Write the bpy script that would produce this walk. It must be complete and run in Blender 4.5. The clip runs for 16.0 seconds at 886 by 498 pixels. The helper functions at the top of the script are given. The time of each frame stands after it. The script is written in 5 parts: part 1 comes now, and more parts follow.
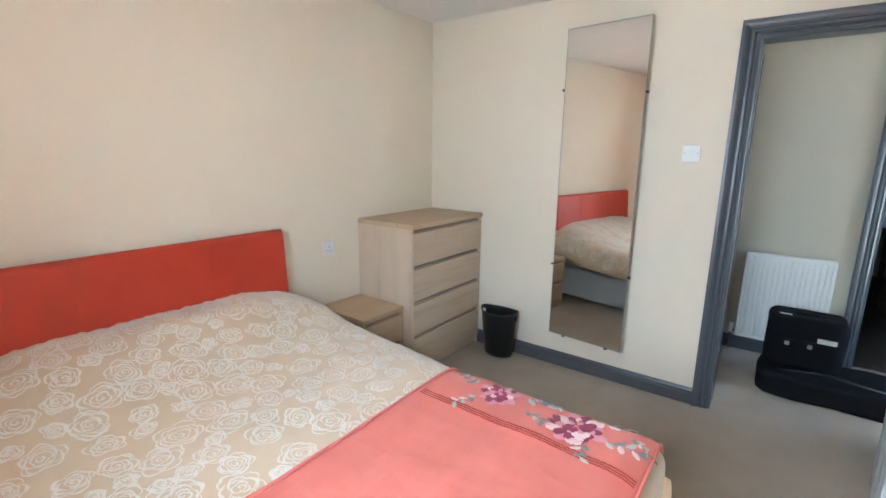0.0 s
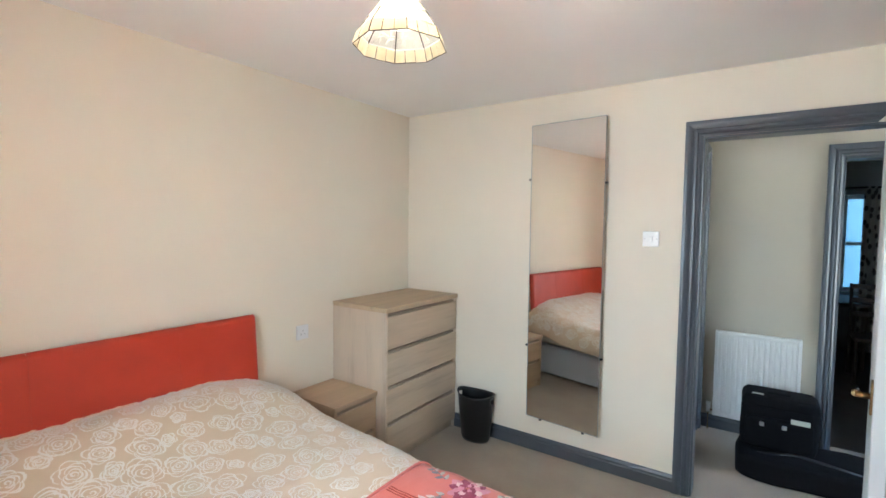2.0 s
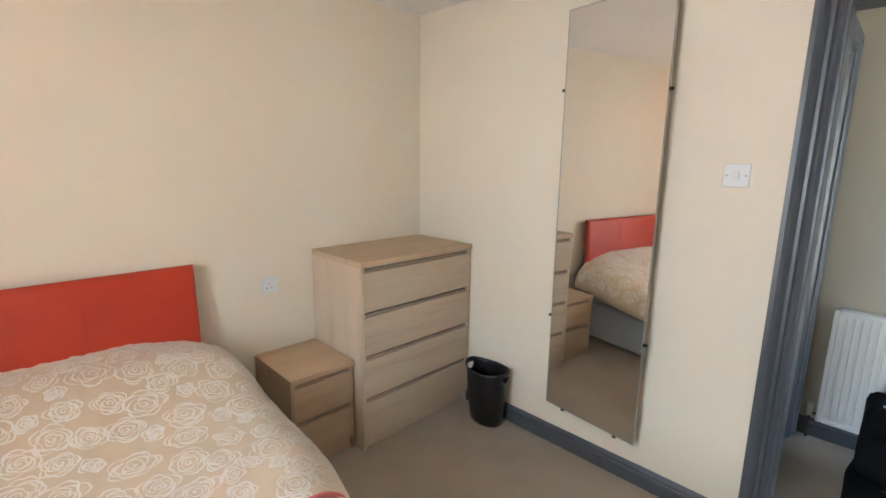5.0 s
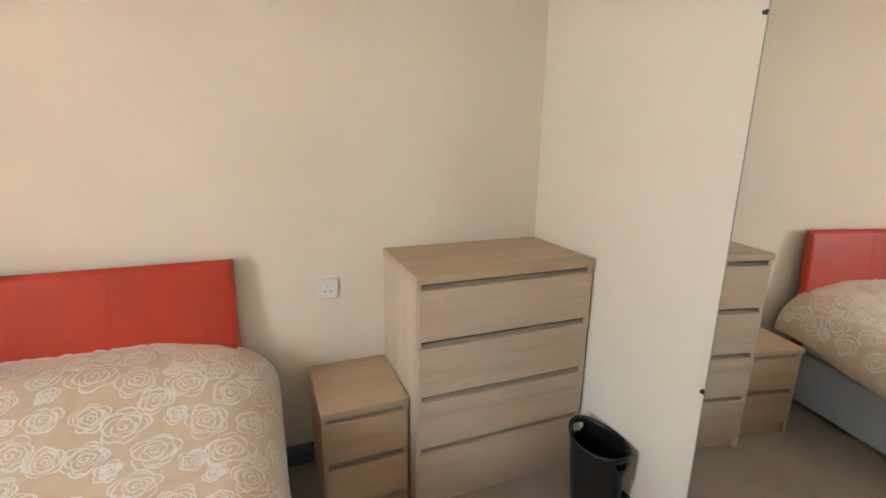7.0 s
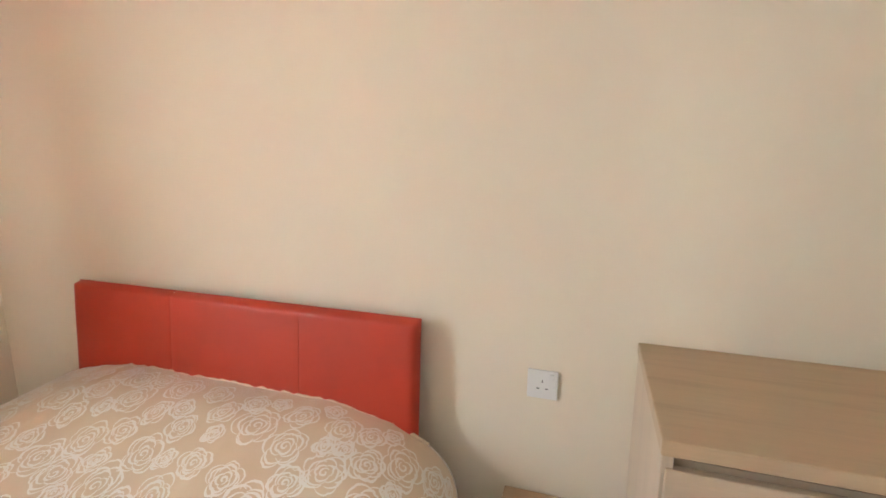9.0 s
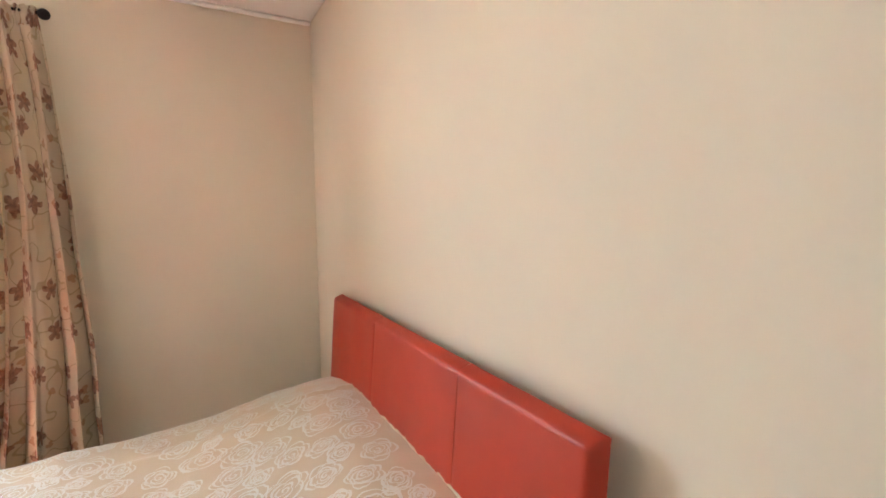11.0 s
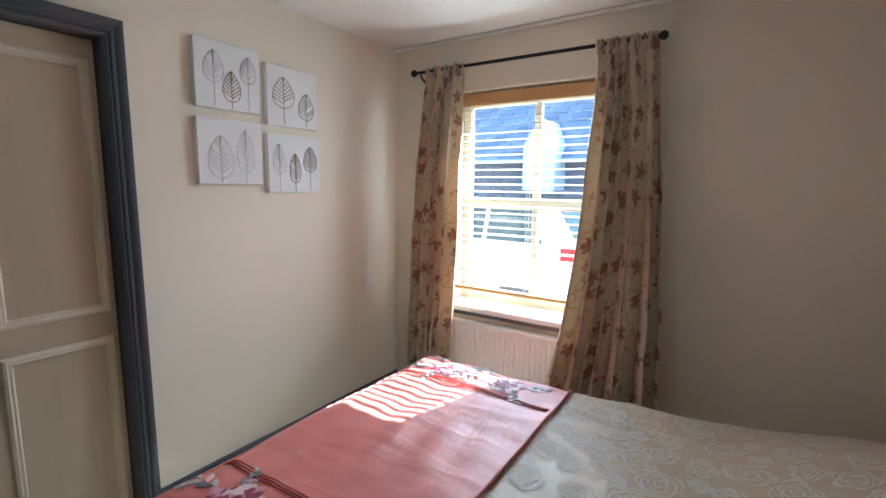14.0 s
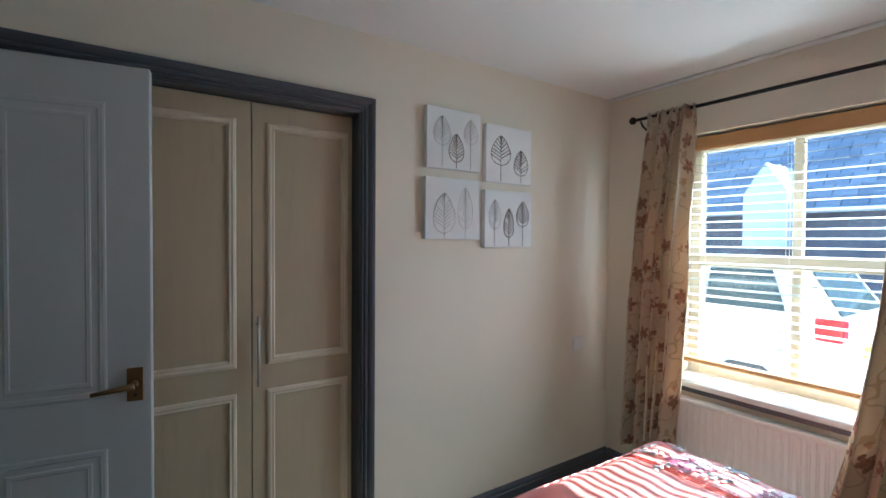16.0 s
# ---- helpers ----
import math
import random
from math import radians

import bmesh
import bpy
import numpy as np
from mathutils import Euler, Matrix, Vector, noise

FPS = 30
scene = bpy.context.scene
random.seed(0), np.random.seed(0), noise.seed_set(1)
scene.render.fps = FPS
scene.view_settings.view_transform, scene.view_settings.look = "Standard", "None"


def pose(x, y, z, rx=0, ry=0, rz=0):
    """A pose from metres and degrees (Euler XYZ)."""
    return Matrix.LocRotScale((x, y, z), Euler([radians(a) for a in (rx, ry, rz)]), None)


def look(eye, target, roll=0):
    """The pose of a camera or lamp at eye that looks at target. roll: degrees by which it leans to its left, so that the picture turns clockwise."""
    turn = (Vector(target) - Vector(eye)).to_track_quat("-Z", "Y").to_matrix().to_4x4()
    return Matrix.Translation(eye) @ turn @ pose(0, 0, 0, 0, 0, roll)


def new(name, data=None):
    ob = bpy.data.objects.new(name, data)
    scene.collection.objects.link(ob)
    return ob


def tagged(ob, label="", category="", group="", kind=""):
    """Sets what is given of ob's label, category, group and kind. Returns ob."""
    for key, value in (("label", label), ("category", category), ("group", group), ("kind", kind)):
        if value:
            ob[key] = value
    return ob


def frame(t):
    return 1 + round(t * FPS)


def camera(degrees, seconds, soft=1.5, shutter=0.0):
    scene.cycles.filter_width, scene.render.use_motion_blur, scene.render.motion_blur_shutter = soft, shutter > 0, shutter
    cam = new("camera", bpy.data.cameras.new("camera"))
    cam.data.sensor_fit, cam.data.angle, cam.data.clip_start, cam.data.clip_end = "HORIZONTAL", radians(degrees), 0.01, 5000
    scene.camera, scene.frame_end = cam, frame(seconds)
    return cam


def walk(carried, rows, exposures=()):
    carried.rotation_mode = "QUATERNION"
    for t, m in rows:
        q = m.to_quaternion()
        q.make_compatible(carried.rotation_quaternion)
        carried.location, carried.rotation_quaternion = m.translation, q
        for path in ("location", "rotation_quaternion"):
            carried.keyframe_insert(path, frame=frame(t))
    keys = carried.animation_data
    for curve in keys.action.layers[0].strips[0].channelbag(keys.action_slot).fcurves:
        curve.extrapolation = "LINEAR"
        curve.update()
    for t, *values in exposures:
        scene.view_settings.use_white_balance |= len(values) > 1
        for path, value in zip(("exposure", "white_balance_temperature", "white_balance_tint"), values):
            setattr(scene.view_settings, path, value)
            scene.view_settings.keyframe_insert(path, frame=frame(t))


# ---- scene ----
cam = camera(88.0, 16.0, soft=1.6)
PATH = [
    (0, (-2.807, -2.182, 1.431), (-1.232, -1.022, 1.013), 0.8),
    (0.5, (-2.79, -2.248, 1.453), (-1.169, -1.134, 1.094), 0.7),
    (1, (-2.795, -2.252, 1.472), (-1.143, -1.163, 1.184), 0.6),
    (1.5, (-2.793, -2.264, 1.487), (-1.139, -1.157, 1.29), 0.6),
    (2, (-2.808, -2.256, 1.506), (-1.161, -1.126, 1.398), 0.7),
    (2.5, (-2.799, -2.259, 1.519), (-1.173, -1.096, 1.471), 0.6),
    (3, (-2.761, -2.262, 1.492), (-1.156, -1.07, 1.471), 0.6),
    (3.5, (-2.621, -2.241, 1.466), (-1.051, -1.011, 1.313), 0.6),
    (3.7, (-2.532, -2.24, 1.456), (-0.975, -1.005, 1.237), 0.6),
    (5.8, (-1.653, -2.147, 1.486), (-0.463, -0.6, 1.048), 1.0),
    (6, (-1.574, -2.117, 1.482), (-0.448, -0.526, 1.036), 0.9),
    (6.5, (-1.402, -2.015, 1.48), (-0.45, -0.315, 1.031), 1.1),
    (7, (-1.263, -1.913, 1.478), (-0.537, -0.111, 1.003), 0.9),
    (7.5, (-1.127, -1.804, 1.478), (-0.712, 0.102, 1.034), 0.9),
    (8, (-1.026, -1.672, 1.489), (-0.929, 0.282, 1.073), 0.8),
    (8.2, (-1.007, -1.594, 1.487), (-1.023, 0.362, 1.069), 1.0),
    (10.3, (-0.815, -0.75, 1.392), (-2.272, 0.605, 1.19), -0.5),
    (10.5, (-0.833, -0.687, 1.382), (-2.363, 0.585, 1.177), -0.6),
    (11, (-0.907, -0.602, 1.367), (-2.648, 0.367, 1.193), -0.4),
    (11.5, (-0.946, -0.544, 1.404), (-2.848, 0.038, 1.19), -0.5),
    (12, (-0.988, -0.488, 1.404), (-2.973, -0.455, 1.167), -0.2),
    (12.5, (-0.972, -0.508, 1.418), (-2.902, -0.94, 1.126), 0.1),
    (13, (-0.951, -0.557, 1.439), (-2.783, -1.289, 1.112), 0.3),
    (13.5, (-0.911, -0.621, 1.447), (-2.655, -1.55, 1.143), 0.6),
    (14, (-0.893, -0.661, 1.447), (-2.544, -1.756, 1.169), 0.6),
    (14.5, (-0.888, -0.688, 1.464), (-2.419, -1.951, 1.214), 0.8),
    (15, (-0.898, -0.732, 1.437), (-2.263, -2.181, 1.244), 0.4),
    (15.5, (-0.901, -0.784, 1.431), (-2.117, -2.368, 1.317), 0.5),
    (16, (-0.879, -0.851, 1.438), (-1.988, -2.515, 1.395), 0.4),
]
EXPOSURES = [(0.0, 4.36, 5750, 4), (2.5, 4.40, 6000, 5), (3.5, 4.27, 6200, 6), (6.5, 4.33, 6550, 9), (8.0, 4.38, 6650, 9), (11.0, 4.46, 6500, 8), (12.0, 4.18, 6400, 7), (12.5, 3.70, 6150, 6), (13.0, 3.42, 5800, 4), (14.5, 2.95, 5450, 3), (16.0, 2.73, 5250, 0)]
walk(cam, [(t, look(eye, target, roll)) for t, eye, target, roll in PATH], EXPOSURES)

# ---- world, sun, lamps ----
SUN = Vector((-1.0, 0.225, 0.88)).normalized()
world = bpy.data.worlds.new("world")
world.use_nodes = True
scene.world = world
sky = world.node_tree.nodes.new("ShaderNodeTexSky")
sky.sky_type, sky.sun_disc = "NISHITA", False
sky.sun_elevation = math.asin(SUN.z)
sky.sun_rotation = math.atan2(SUN.x, SUN.y)
world.node_tree.links.new(sky.outputs[0], world.node_tree.nodes["Background"].inputs[0])
world.node_tree.nodes["Background"].inputs[1].default_value = 0.15
sun_data = bpy.data.lights.new("sun", "SUN")
sun_data.energy, sun_data.angle, sun_data.color = 5.0, radians(0.5), (1.0, 0.94, 0.85)
sun = new("sun", sun_data)
sun.matrix_world = look(SUN * 20, (0, 0, 0))
bulb_data = bpy.data.lights.new("bulb_light", "POINT")
bulb_data.energy, bulb_data.color, bulb_data.shadow_soft_size = 0.17, (1.0, 0.87, 0.66), 0.035
bulb_light = new("bulb_light", bulb_data)
bulb_light.location = (-1.772, -1.388, 2.11)

# The second lamp is an unseen fill, added to brighten the hall.
for nm, at, to, sx, sy, power, tint in (("window_daylight", (-3.64, -1.76, 1.36), (0.0, -1.76, -0.35), 0.92, 1.14, 4.1, (0.76, 0.89, 1.0)), ("hall_fill_light", (0.61, -4.28, 1.2), (0.61, 0.0, 1.1), 0.8, 1.7, 0.015, (1.0, 0.95, 0.86))):
    data = bpy.data.lights.new(nm, "AREA")
    data.shape, data.size, data.size_y, data.energy, data.color = "RECTANGLE", sx, sy, power, tint
    new(nm, data).matrix_world = look(at, to)

# ---- plan, in metres ----
W, D, H = -3.376, -2.70, 2.325      # west wall, south wall, ceiling
DOOR_A, DOOR_B, DOOR_H = -1.997, -2.745, 1.984
WIN_A, WIN_B, WIN_S, WIN_H = -2.28, -1.24, 0.66, 2.01
WARD_A, WARD_B, WARD_H = -1.683, -0.355, 1.984
HALL_X = 1.10
FZ = 0.02                           # top of the carpet


# ---- materials ----
class Mat:
    def __init__(self, name, base=(0.5, 0.5, 0.5), rough=0.5, metal=0.0):
        self.m = bpy.data.materials.new(name)
        self.m.use_nodes = True
        self.t = self.m.node_tree
        self.b = self.t.nodes["Principled BSDF"]
        self.set("Base Color", (*base, 1)), self.set("Roughness", rough), self.set("Metallic", metal)

    def put(self, socket, value):
        if isinstance(value, bpy.types.NodeSocket):
            self.t.links.new(value, socket)
        else:
            socket.default_value = value

    def set(self, name, value):
        self.put(self.b.inputs[name], value)

    def node(self, kind, *ins, **props):
        n = self.t.nodes.new("ShaderNode" + kind)
        for k, v in props.items():
            setattr(n, k, v)
        for k, v in ins:
            self.put(n.inputs[k], v)
        return n

    def math(self, op, a, b=0.0, c=0.0):
        return self.node("Math", (0, a), (1, b), (2, c), operation=op).outputs[0]

    def coords(self, which="Object", scale=(1, 1, 1)):
        c = self.node("TexCoord").outputs[which]
        return self.node("Mapping", ("Vector", c), ("Scale", scale)).outputs[0]

    def noise(self, vec, scale, detail=3.0, rough=0.55):
        return self.node("TexNoise", ("Vector", vec), ("Scale", scale), ("Detail", detail), ("Roughness", rough)).outputs[0]

    def ramp(self, fac, stops):
        r = self.node("ValToRGB", (0, fac))
        e = r.color_ramp.elements
        while len(e) < len(stops):
            e.new(0.5)
        for el, (p, c) in zip(e, stops):
            el.position, el.color = p, (*c, 1)
        return r.outputs[0]

    def mix(self, fac, a, b):
        n = self.node("Mix", data_type="RGBA")
        self.put(n.inputs[0], fac)
        self.put(n.inputs[6], a if isinstance(a, bpy.types.NodeSocket) else (*a, 1))
        self.put(n.inputs[7], b if isinstance(b, bpy.types.NodeSocket) else (*b, 1))
        return n.outputs[2]

    def bump(self, height, strength=0.2, dist=0.01):
        self.set("Normal", self.node("Bump", ("Height", height), ("Strength", strength), ("Distance", dist)).outputs[0])
        return self


def around(c, k):
    return tuple(min(1.0, v * k) for v in c)


def painted(name, c, rough=0.6, grain=90.0, bump=0.08, spread=0.05):
    m = Mat(name, c, rough)
    o = m.coords()
    m.set("Base Color", m.ramp(m.noise(o, 1.3, 4), [(0.3, around(c, 1 - spread)), (0.7, around(c, 1 + spread))]))
    m.bump(m.noise(o, grain, 4), bump, 0.004)
    return m.m


def wood(name, c, scale=(2, 30, 30), contrast=0.10, rough=0.45, dark=0.82):
    m = Mat(name, c, rough)
    o = m.coords("Object", scale)
    rnd = m.node("ObjectInfo").outputs["Random"]
    o = m.node("VectorMath", (0, o), (1, m.node("CombineXYZ", ("X", m.math("MULTIPLY", rnd, 7.0)), ("Y", m.math("MULTIPLY", rnd, 13.0))).outputs[0]), operation="ADD").outputs[0]
    big = m.noise(o, 0.55, 5, 0.6)
    fine = m.noise(o, 3.2, 6, 0.7)
    f = m.math("ADD", m.math("MULTIPLY", big, 0.7), m.math("MULTIPLY", fine, 0.3))
    m.set("Base Color", m.ramp(f, [(0.36, around(c, dark)), (0.47, around(c, 1 - contrast * 0.4)), (0.56, c), (0.7, around(c, 1 + contrast))]))
    m.set("Roughness", m.math("ADD", rough - 0.08, m.math("MULTIPLY", fine, 0.16)))
    m.bump(fine, 0.12, 0.002)
    return m.m


def plain(name, c, rough=0.5, metal=0.0, grain=0.0, bump=0.0):
    m = Mat(name, c, rough, metal)
    if grain:
        m.bump(m.noise(m.coords(), grain, 3), bump, 0.003)
        m.set("Roughness", m.math("ADD", rough - 0.05, m.math("MULTIPLY", m.noise(m.coords(), grain * 0.2, 3), 0.1)))
    return m.m


WALL = painted("cream_wall_paint", (0.80, 0.725, 0.60), 0.75, 110, 0.10, 0.025)
# The bedroom cream again, darkened so the hall's shade sits in the colour.
HALL_WALL_SHADED = painted("cream_paint_hall_shade", (0.50, 0.46, 0.375), 0.75, 110, 0.10, 0.025)
CEIL = painted("white_ceiling_paint", (0.87, 0.86, 0.84), 0.8, 60, 0.12, 0.02)
GREY = painted("grey_gloss_paint", (0.078, 0.087, 0.102), 0.34, 40, 0.05, 0.06)
WHITE = painted("white_door_paint", (0.53, 0.56, 0.58), 0.4, 60, 0.05, 0.02)
OAK = wood("pale_oak_veneer", (0.555, 0.43, 0.31))
OAK_TOP = wood("oak_veneer_top", (0.53, 0.385, 0.245))
OAK_SIDE = wood("pale_oak_side_veneer", (0.60, 0.48, 0.365), (25, 25, 2), 0.08)
OAK_WARM = wood("warm_oak_veneer", (0.49, 0.345, 0.22))
# Oak brown darkened for the shade in the drawer gaps; also backs the mirror.
GAP = plain("gap_shade_board", (0.30, 0.23, 0.165), 0.6, 0, 60, 0.1)
MAPLE = wood("maple_wardrobe_veneer", (0.50, 0.405, 0.275), (8, 8, 1.2), 0.10, 0.45, 0.80)
MAPLE_TRIM = wood("pale_maple_trim", (0.70, 0.61, 0.47), (8, 8, 2), 0.05, 0.4, 0.9)
PINE = wood("golden_blind_wood", (0.56, 0.31, 0.12), (20, 2, 20), 0.15, 0.4, 0.75)
FRAME_WOOD = wood("pale_window_wood", (0.74, 0.65, 0.49), (20, 4, 4), 0.1, 0.4, 0.85)
SLAT = plain("white_slat_paint", (0.78, 0.75, 0.68), 0.35, 0, 30, 0.03)
STEEL = plain("brushed_steel", (0.55, 0.55, 0.55), 0.3, 1.0, 80, 0.05)
DARK_METAL = plain("dark_iron", (0.02, 0.018, 0.017), 0.4, 0.6, 60, 0.06)
BRONZE = plain("aged_brass", (0.20, 0.12, 0.055), 0.35, 0.9, 50, 0.08)
PLASTIC = plain("white_plastic", (0.78, 0.78, 0.77), 0.3, 0, 50, 0.02)
HOLE = plain("dark_slot", (0.02, 0.02, 0.02), 0.7)
BLACK = plain("black_plastic", (0.010, 0.010, 0.011), 0.32, 0, 90, 0.05)
RADIATOR = plain("white_enamel", (0.76, 0.76, 0.74), 0.35, 0, 40, 0.03)
MIRROR = plain("silvered_glass", (0.90, 0.905, 0.89), 0.012, 1.0)
MIRROR_EDGE = plain("mirror_edge", (0.36, 0.38, 0.38), 0.3, 0.6)
CANVAS = plain("white_canvas", (0.82, 0.815, 0.80), 0.8, 0, 500, 0.25)
INK = [plain("ink_" + n, c, 0.7) for n, c in (("grey", (0.46, 0.44, 0.42)), ("brown", (0.34, 0.26, 0.22)), ("pale", (0.60, 0.59, 0.58)), ("dark", (0.36, 0.32, 0.30)))]


def carpet_material():
    m = Mat("beige_carpet", (0.4, 0.34, 0.27), 0.95)
    o = m.coords()
    tuft = m.noise(o, 260, 2, 0.7)
    wear = m.noise(o, 2.2, 5)
    f = m.math("ADD", m.math("MULTIPLY", tuft, 0.55), m.math("MULTIPLY", wear, 0.45))
    m.set("Base Color", m.ramp(f, [(0.32, (0.26, 0.21, 0.16)), (0.5, (0.37, 0.305, 0.235)), (0.68, (0.46, 0.385, 0.30))]))
    m.set("Sheen Weight", 0.25)
    m.bump(tuft, 0.55, 0.006)
    return m.m


def leather_material():
    m = Mat("red_faux_leather", (0.52, 0.047, 0.02), 0.42)
    o = m.coords()
    v = m.node("TexVoronoi", ("Vector", o), ("Scale", 420.0)).outputs["Distance"]
    m.set("Base Color", m.ramp(m.noise(o, 3.5, 4), [(0.3, (0.42, 0.034, 0.015)), (0.7, (0.51, 0.045, 0.019))]))
    m.set("Roughness", m.math("ADD", 0.36, m.math("MULTIPLY", m.noise(o, 6, 3), 0.14)))
    h = m.math("ADD", m.math("MULTIPLY", v, 0.25), m.math("MULTIPLY", m.noise(o, 14, 2), 0.9))
    m.bump(h, 0.16, 0.006)
    return m.m


def polar_cells(m, uv, scale, random=0.75):
    """Cells strewn over uv; gives radius, angle and a random value inside each."""
    p = m.node("VectorMath", (0, uv), (3, scale), operation="SCALE").outputs[0]
    v = m.node("TexVoronoi", ("Vector", p), ("Scale", 1.0), ("Randomness", random), voronoi_dimensions="2D")
    d = m.node("VectorMath", (0, p), (1, v.outputs["Position"]), operation="SUBTRACT").outputs[0]
    s = m.node("SeparateXYZ", (0, d))
    rnd = m.node("SeparateColor", (0, v.outputs["Color"])).outputs[0]
    return v.outputs["Distance"], m.math("ARCTAN2", s.outputs[1], s.outputs[0]), rnd


def less(m, a, edge, soft):
    """1 where a is under edge, falling to 0 over soft."""
    n = m.node("MapRange", (0, a), (1, edge), (2, edge + soft), (3, 1.0), (4, 0.0))
    return n.outputs[0]


def duvet_material():
    m = Mat("beige_sateen_cotton", (0.6, 0.47, 0.33), 0.42)
    uv = m.node("TexCoord").outputs["UV"]
    m.set("Base Color", m.ramp(m.noise(uv, 5, 4), [(0.3, (0.64, 0.495, 0.34)), (0.7, (0.71, 0.57, 0.415))]))
    m.set("Roughness", m.math("ADD", 0.46, m.math("MULTIPLY", m.noise(uv, 7, 4), 0.10)))
    m.set("Specular IOR Level", 0.95)
    m.set("Coat Weight", 0.2)
    m.set("Coat Roughness", 0.55)
    m.set("Sheen Weight", 1.0)
    m.set("Sheen Roughness", 0.35)
    m.bump(m.math("ADD", m.noise(uv, 800, 2), m.math("MULTIPLY", m.noise(uv, 18, 3), 2.0)), 0.22, 0.004)
    return m.m


def satin_material():
    m = Mat("salmon_satin", (0.70, 0.22, 0.17), 0.42)
    uv = m.node("TexCoord").outputs["UV"]
    m.set("Base Color", m.ramp(m.noise(uv, 4, 4), [(0.3, (0.64, 0.168, 0.138)), (0.7, (0.73, 0.21, 0.172))]))
    m.set("Roughness", m.math("ADD", 0.40, m.math("MULTIPLY", m.noise(uv, 9, 3), 0.12)))
    m.set("Specular IOR Level", 0.6)
    m.set("Coat Weight", 0.25)
    m.set("Coat Roughness", 0.45)
    m.set("Sheen Weight", 0.12)
    m.set("Sheen Tint", (1.0, 0.62, 0.72, 1))
    long = m.node("Mapping", ("Vector", uv), ("Scale", (1.6, 6, 1)), ("Rotation", (0, 0, 0.2))).outputs[0]
    cross = m.node("Mapping", ("Vector", uv), ("Scale", (5, 1.8, 1)), ("Rotation", (0, 0, -0.35))).outputs[0]
    ridge = m.math("SUBTRACT", 1.0, m.math("MULTIPLY", m.math("ABSOLUTE", m.math("SUBTRACT", m.noise(cross, 0.7, 3), 0.5)), 9.0))
    h = m.math("ADD", m.noise(long, 1.2, 4), m.math("ADD", m.math("MULTIPLY", m.math("MAXIMUM", ridge, 0.0), 0.22), m.math("MULTIPLY", m.noise(uv, 600, 2), 0.03)))
    m.bump(h, 0.5, 0.022)
    return m.m


def curtain_material():
    m = Mat("floral_curtain_cotton", (0.6, 0.5, 0.38), 0.9)
    uv = m.node("TexCoord").outputs["UV"]
    wob = m.node("TexNoise", ("Vector", uv), ("Scale", 30.0), ("Detail", 3.0)).outputs["Color"]
    uv2 = m.node("VectorMath", (0, uv), (1, m.node("VectorMath", (0, wob), (3, 0.036), operation="SCALE").outputs[0]), operation="ADD").outputs[0]
    r, ang, rnd = polar_cells(m, uv2, 6.6, 0.8)
    spin = m.math("ADD", ang, m.math("MULTIPLY", rnd, 30.0))
    lobe = m.math("ABSOLUTE", m.math("SINE", m.math("MULTIPLY", spin, 2.5)))
    reach = m.math("ADD", 0.12, m.math("MULTIPLY", m.math("MULTIPLY", lobe, m.math("ADD", 0.5, m.noise(uv, 16, 2))), 0.16))
    leaf = less(m, m.math("SUBTRACT", r, reach), -0.01, 0.025)
    leaf = m.math("MULTIPLY", leaf, m.math("GREATER_THAN", rnd, 0.16))
    small_r, small_a, small_n = polar_cells(m, uv2, 11.0, 0.9)
    petals = m.math("ADD", 0.09, m.math("MULTIPLY", m.math("ABSOLUTE", m.math("SINE", m.math("MULTIPLY", small_a, 1.5))), 0.10))
    bud = m.math("MULTIPLY", less(m, m.math("SUBTRACT", small_r, petals), -0.01, 0.03), m.math("GREATER_THAN", small_n, 0.66))
    vine = less(m, m.math("ABSOLUTE", m.math("SUBTRACT", m.noise(uv, 7.5, 1), 0.5)), 0.007, 0.008)
    cloth = m.ramp(m.noise(uv, 3, 4), [(0.3, (0.66, 0.545, 0.405)), (0.7, (0.74, 0.62, 0.475))])
    rust = m.ramp(m.noise(uv, 60, 3), [(0.40, (0.17, 0.045, 0.032)), (0.60, (0.40, 0.17, 0.11))])
    c = m.mix(m.math("MULTIPLY", vine, 0.6), cloth, (0.42, 0.30, 0.15))
    c = m.mix(m.math("MULTIPLY", bud, 0.7), c, (0.48, 0.25, 0.13))
    c = m.mix(m.math("MULTIPLY", leaf, 0.76), c, rust)
    m.set("Base Color", c)
    m.bump(m.noise(uv, 700, 2), 0.25, 0.003)
    through_cloth = m.node("BsdfTranslucent", ("Color", c)).outputs[0]
    blend = m.node("MixShader", (0, 0.30), (1, m.b.outputs[0]), (2, through_cloth)).outputs[0]
    m.t.links.new(blend, m.t.nodes["Material Output"].inputs["Surface"])
    return m.m


def glass_material():
    m = Mat("clear_glass")
    clear = m.node("BsdfTransparent", ("Color", (0.93, 0.96, 0.96, 1))).outputs[0]
    gloss = m.node("BsdfGlossy", ("Roughness", 0.02)).outputs[0]
    fres = m.node("Fresnel", ("IOR", 1.45)).outputs[0]
    m.t.links.new(m.node("MixShader", (0, m.math("MULTIPLY", fres, 0.7)), (1, clear), (2, gloss)).outputs[0], m.t.nodes["Material Output"].inputs["Surface"])
    return m.m


def shade_material():
    m = Mat("capiz_shell", (0.80, 0.70, 0.50), 0.35)
    c = m.ramp(m.noise(m.coords(), 30, 4), [(0.3, (0.84, 0.75, 0.58)), (0.7, (0.93, 0.87, 0.74))])
    m.set("Base Color", c)
    tr = m.node("BsdfTranslucent", ("Color", c)).outputs[0]
    m.t.links.new(m.node("MixShader", (0, 0.85), (1, m.b.outputs[0]), (2, tr)).outputs[0], m.t.nodes["Material Output"].inputs["Surface"])
    return m.m


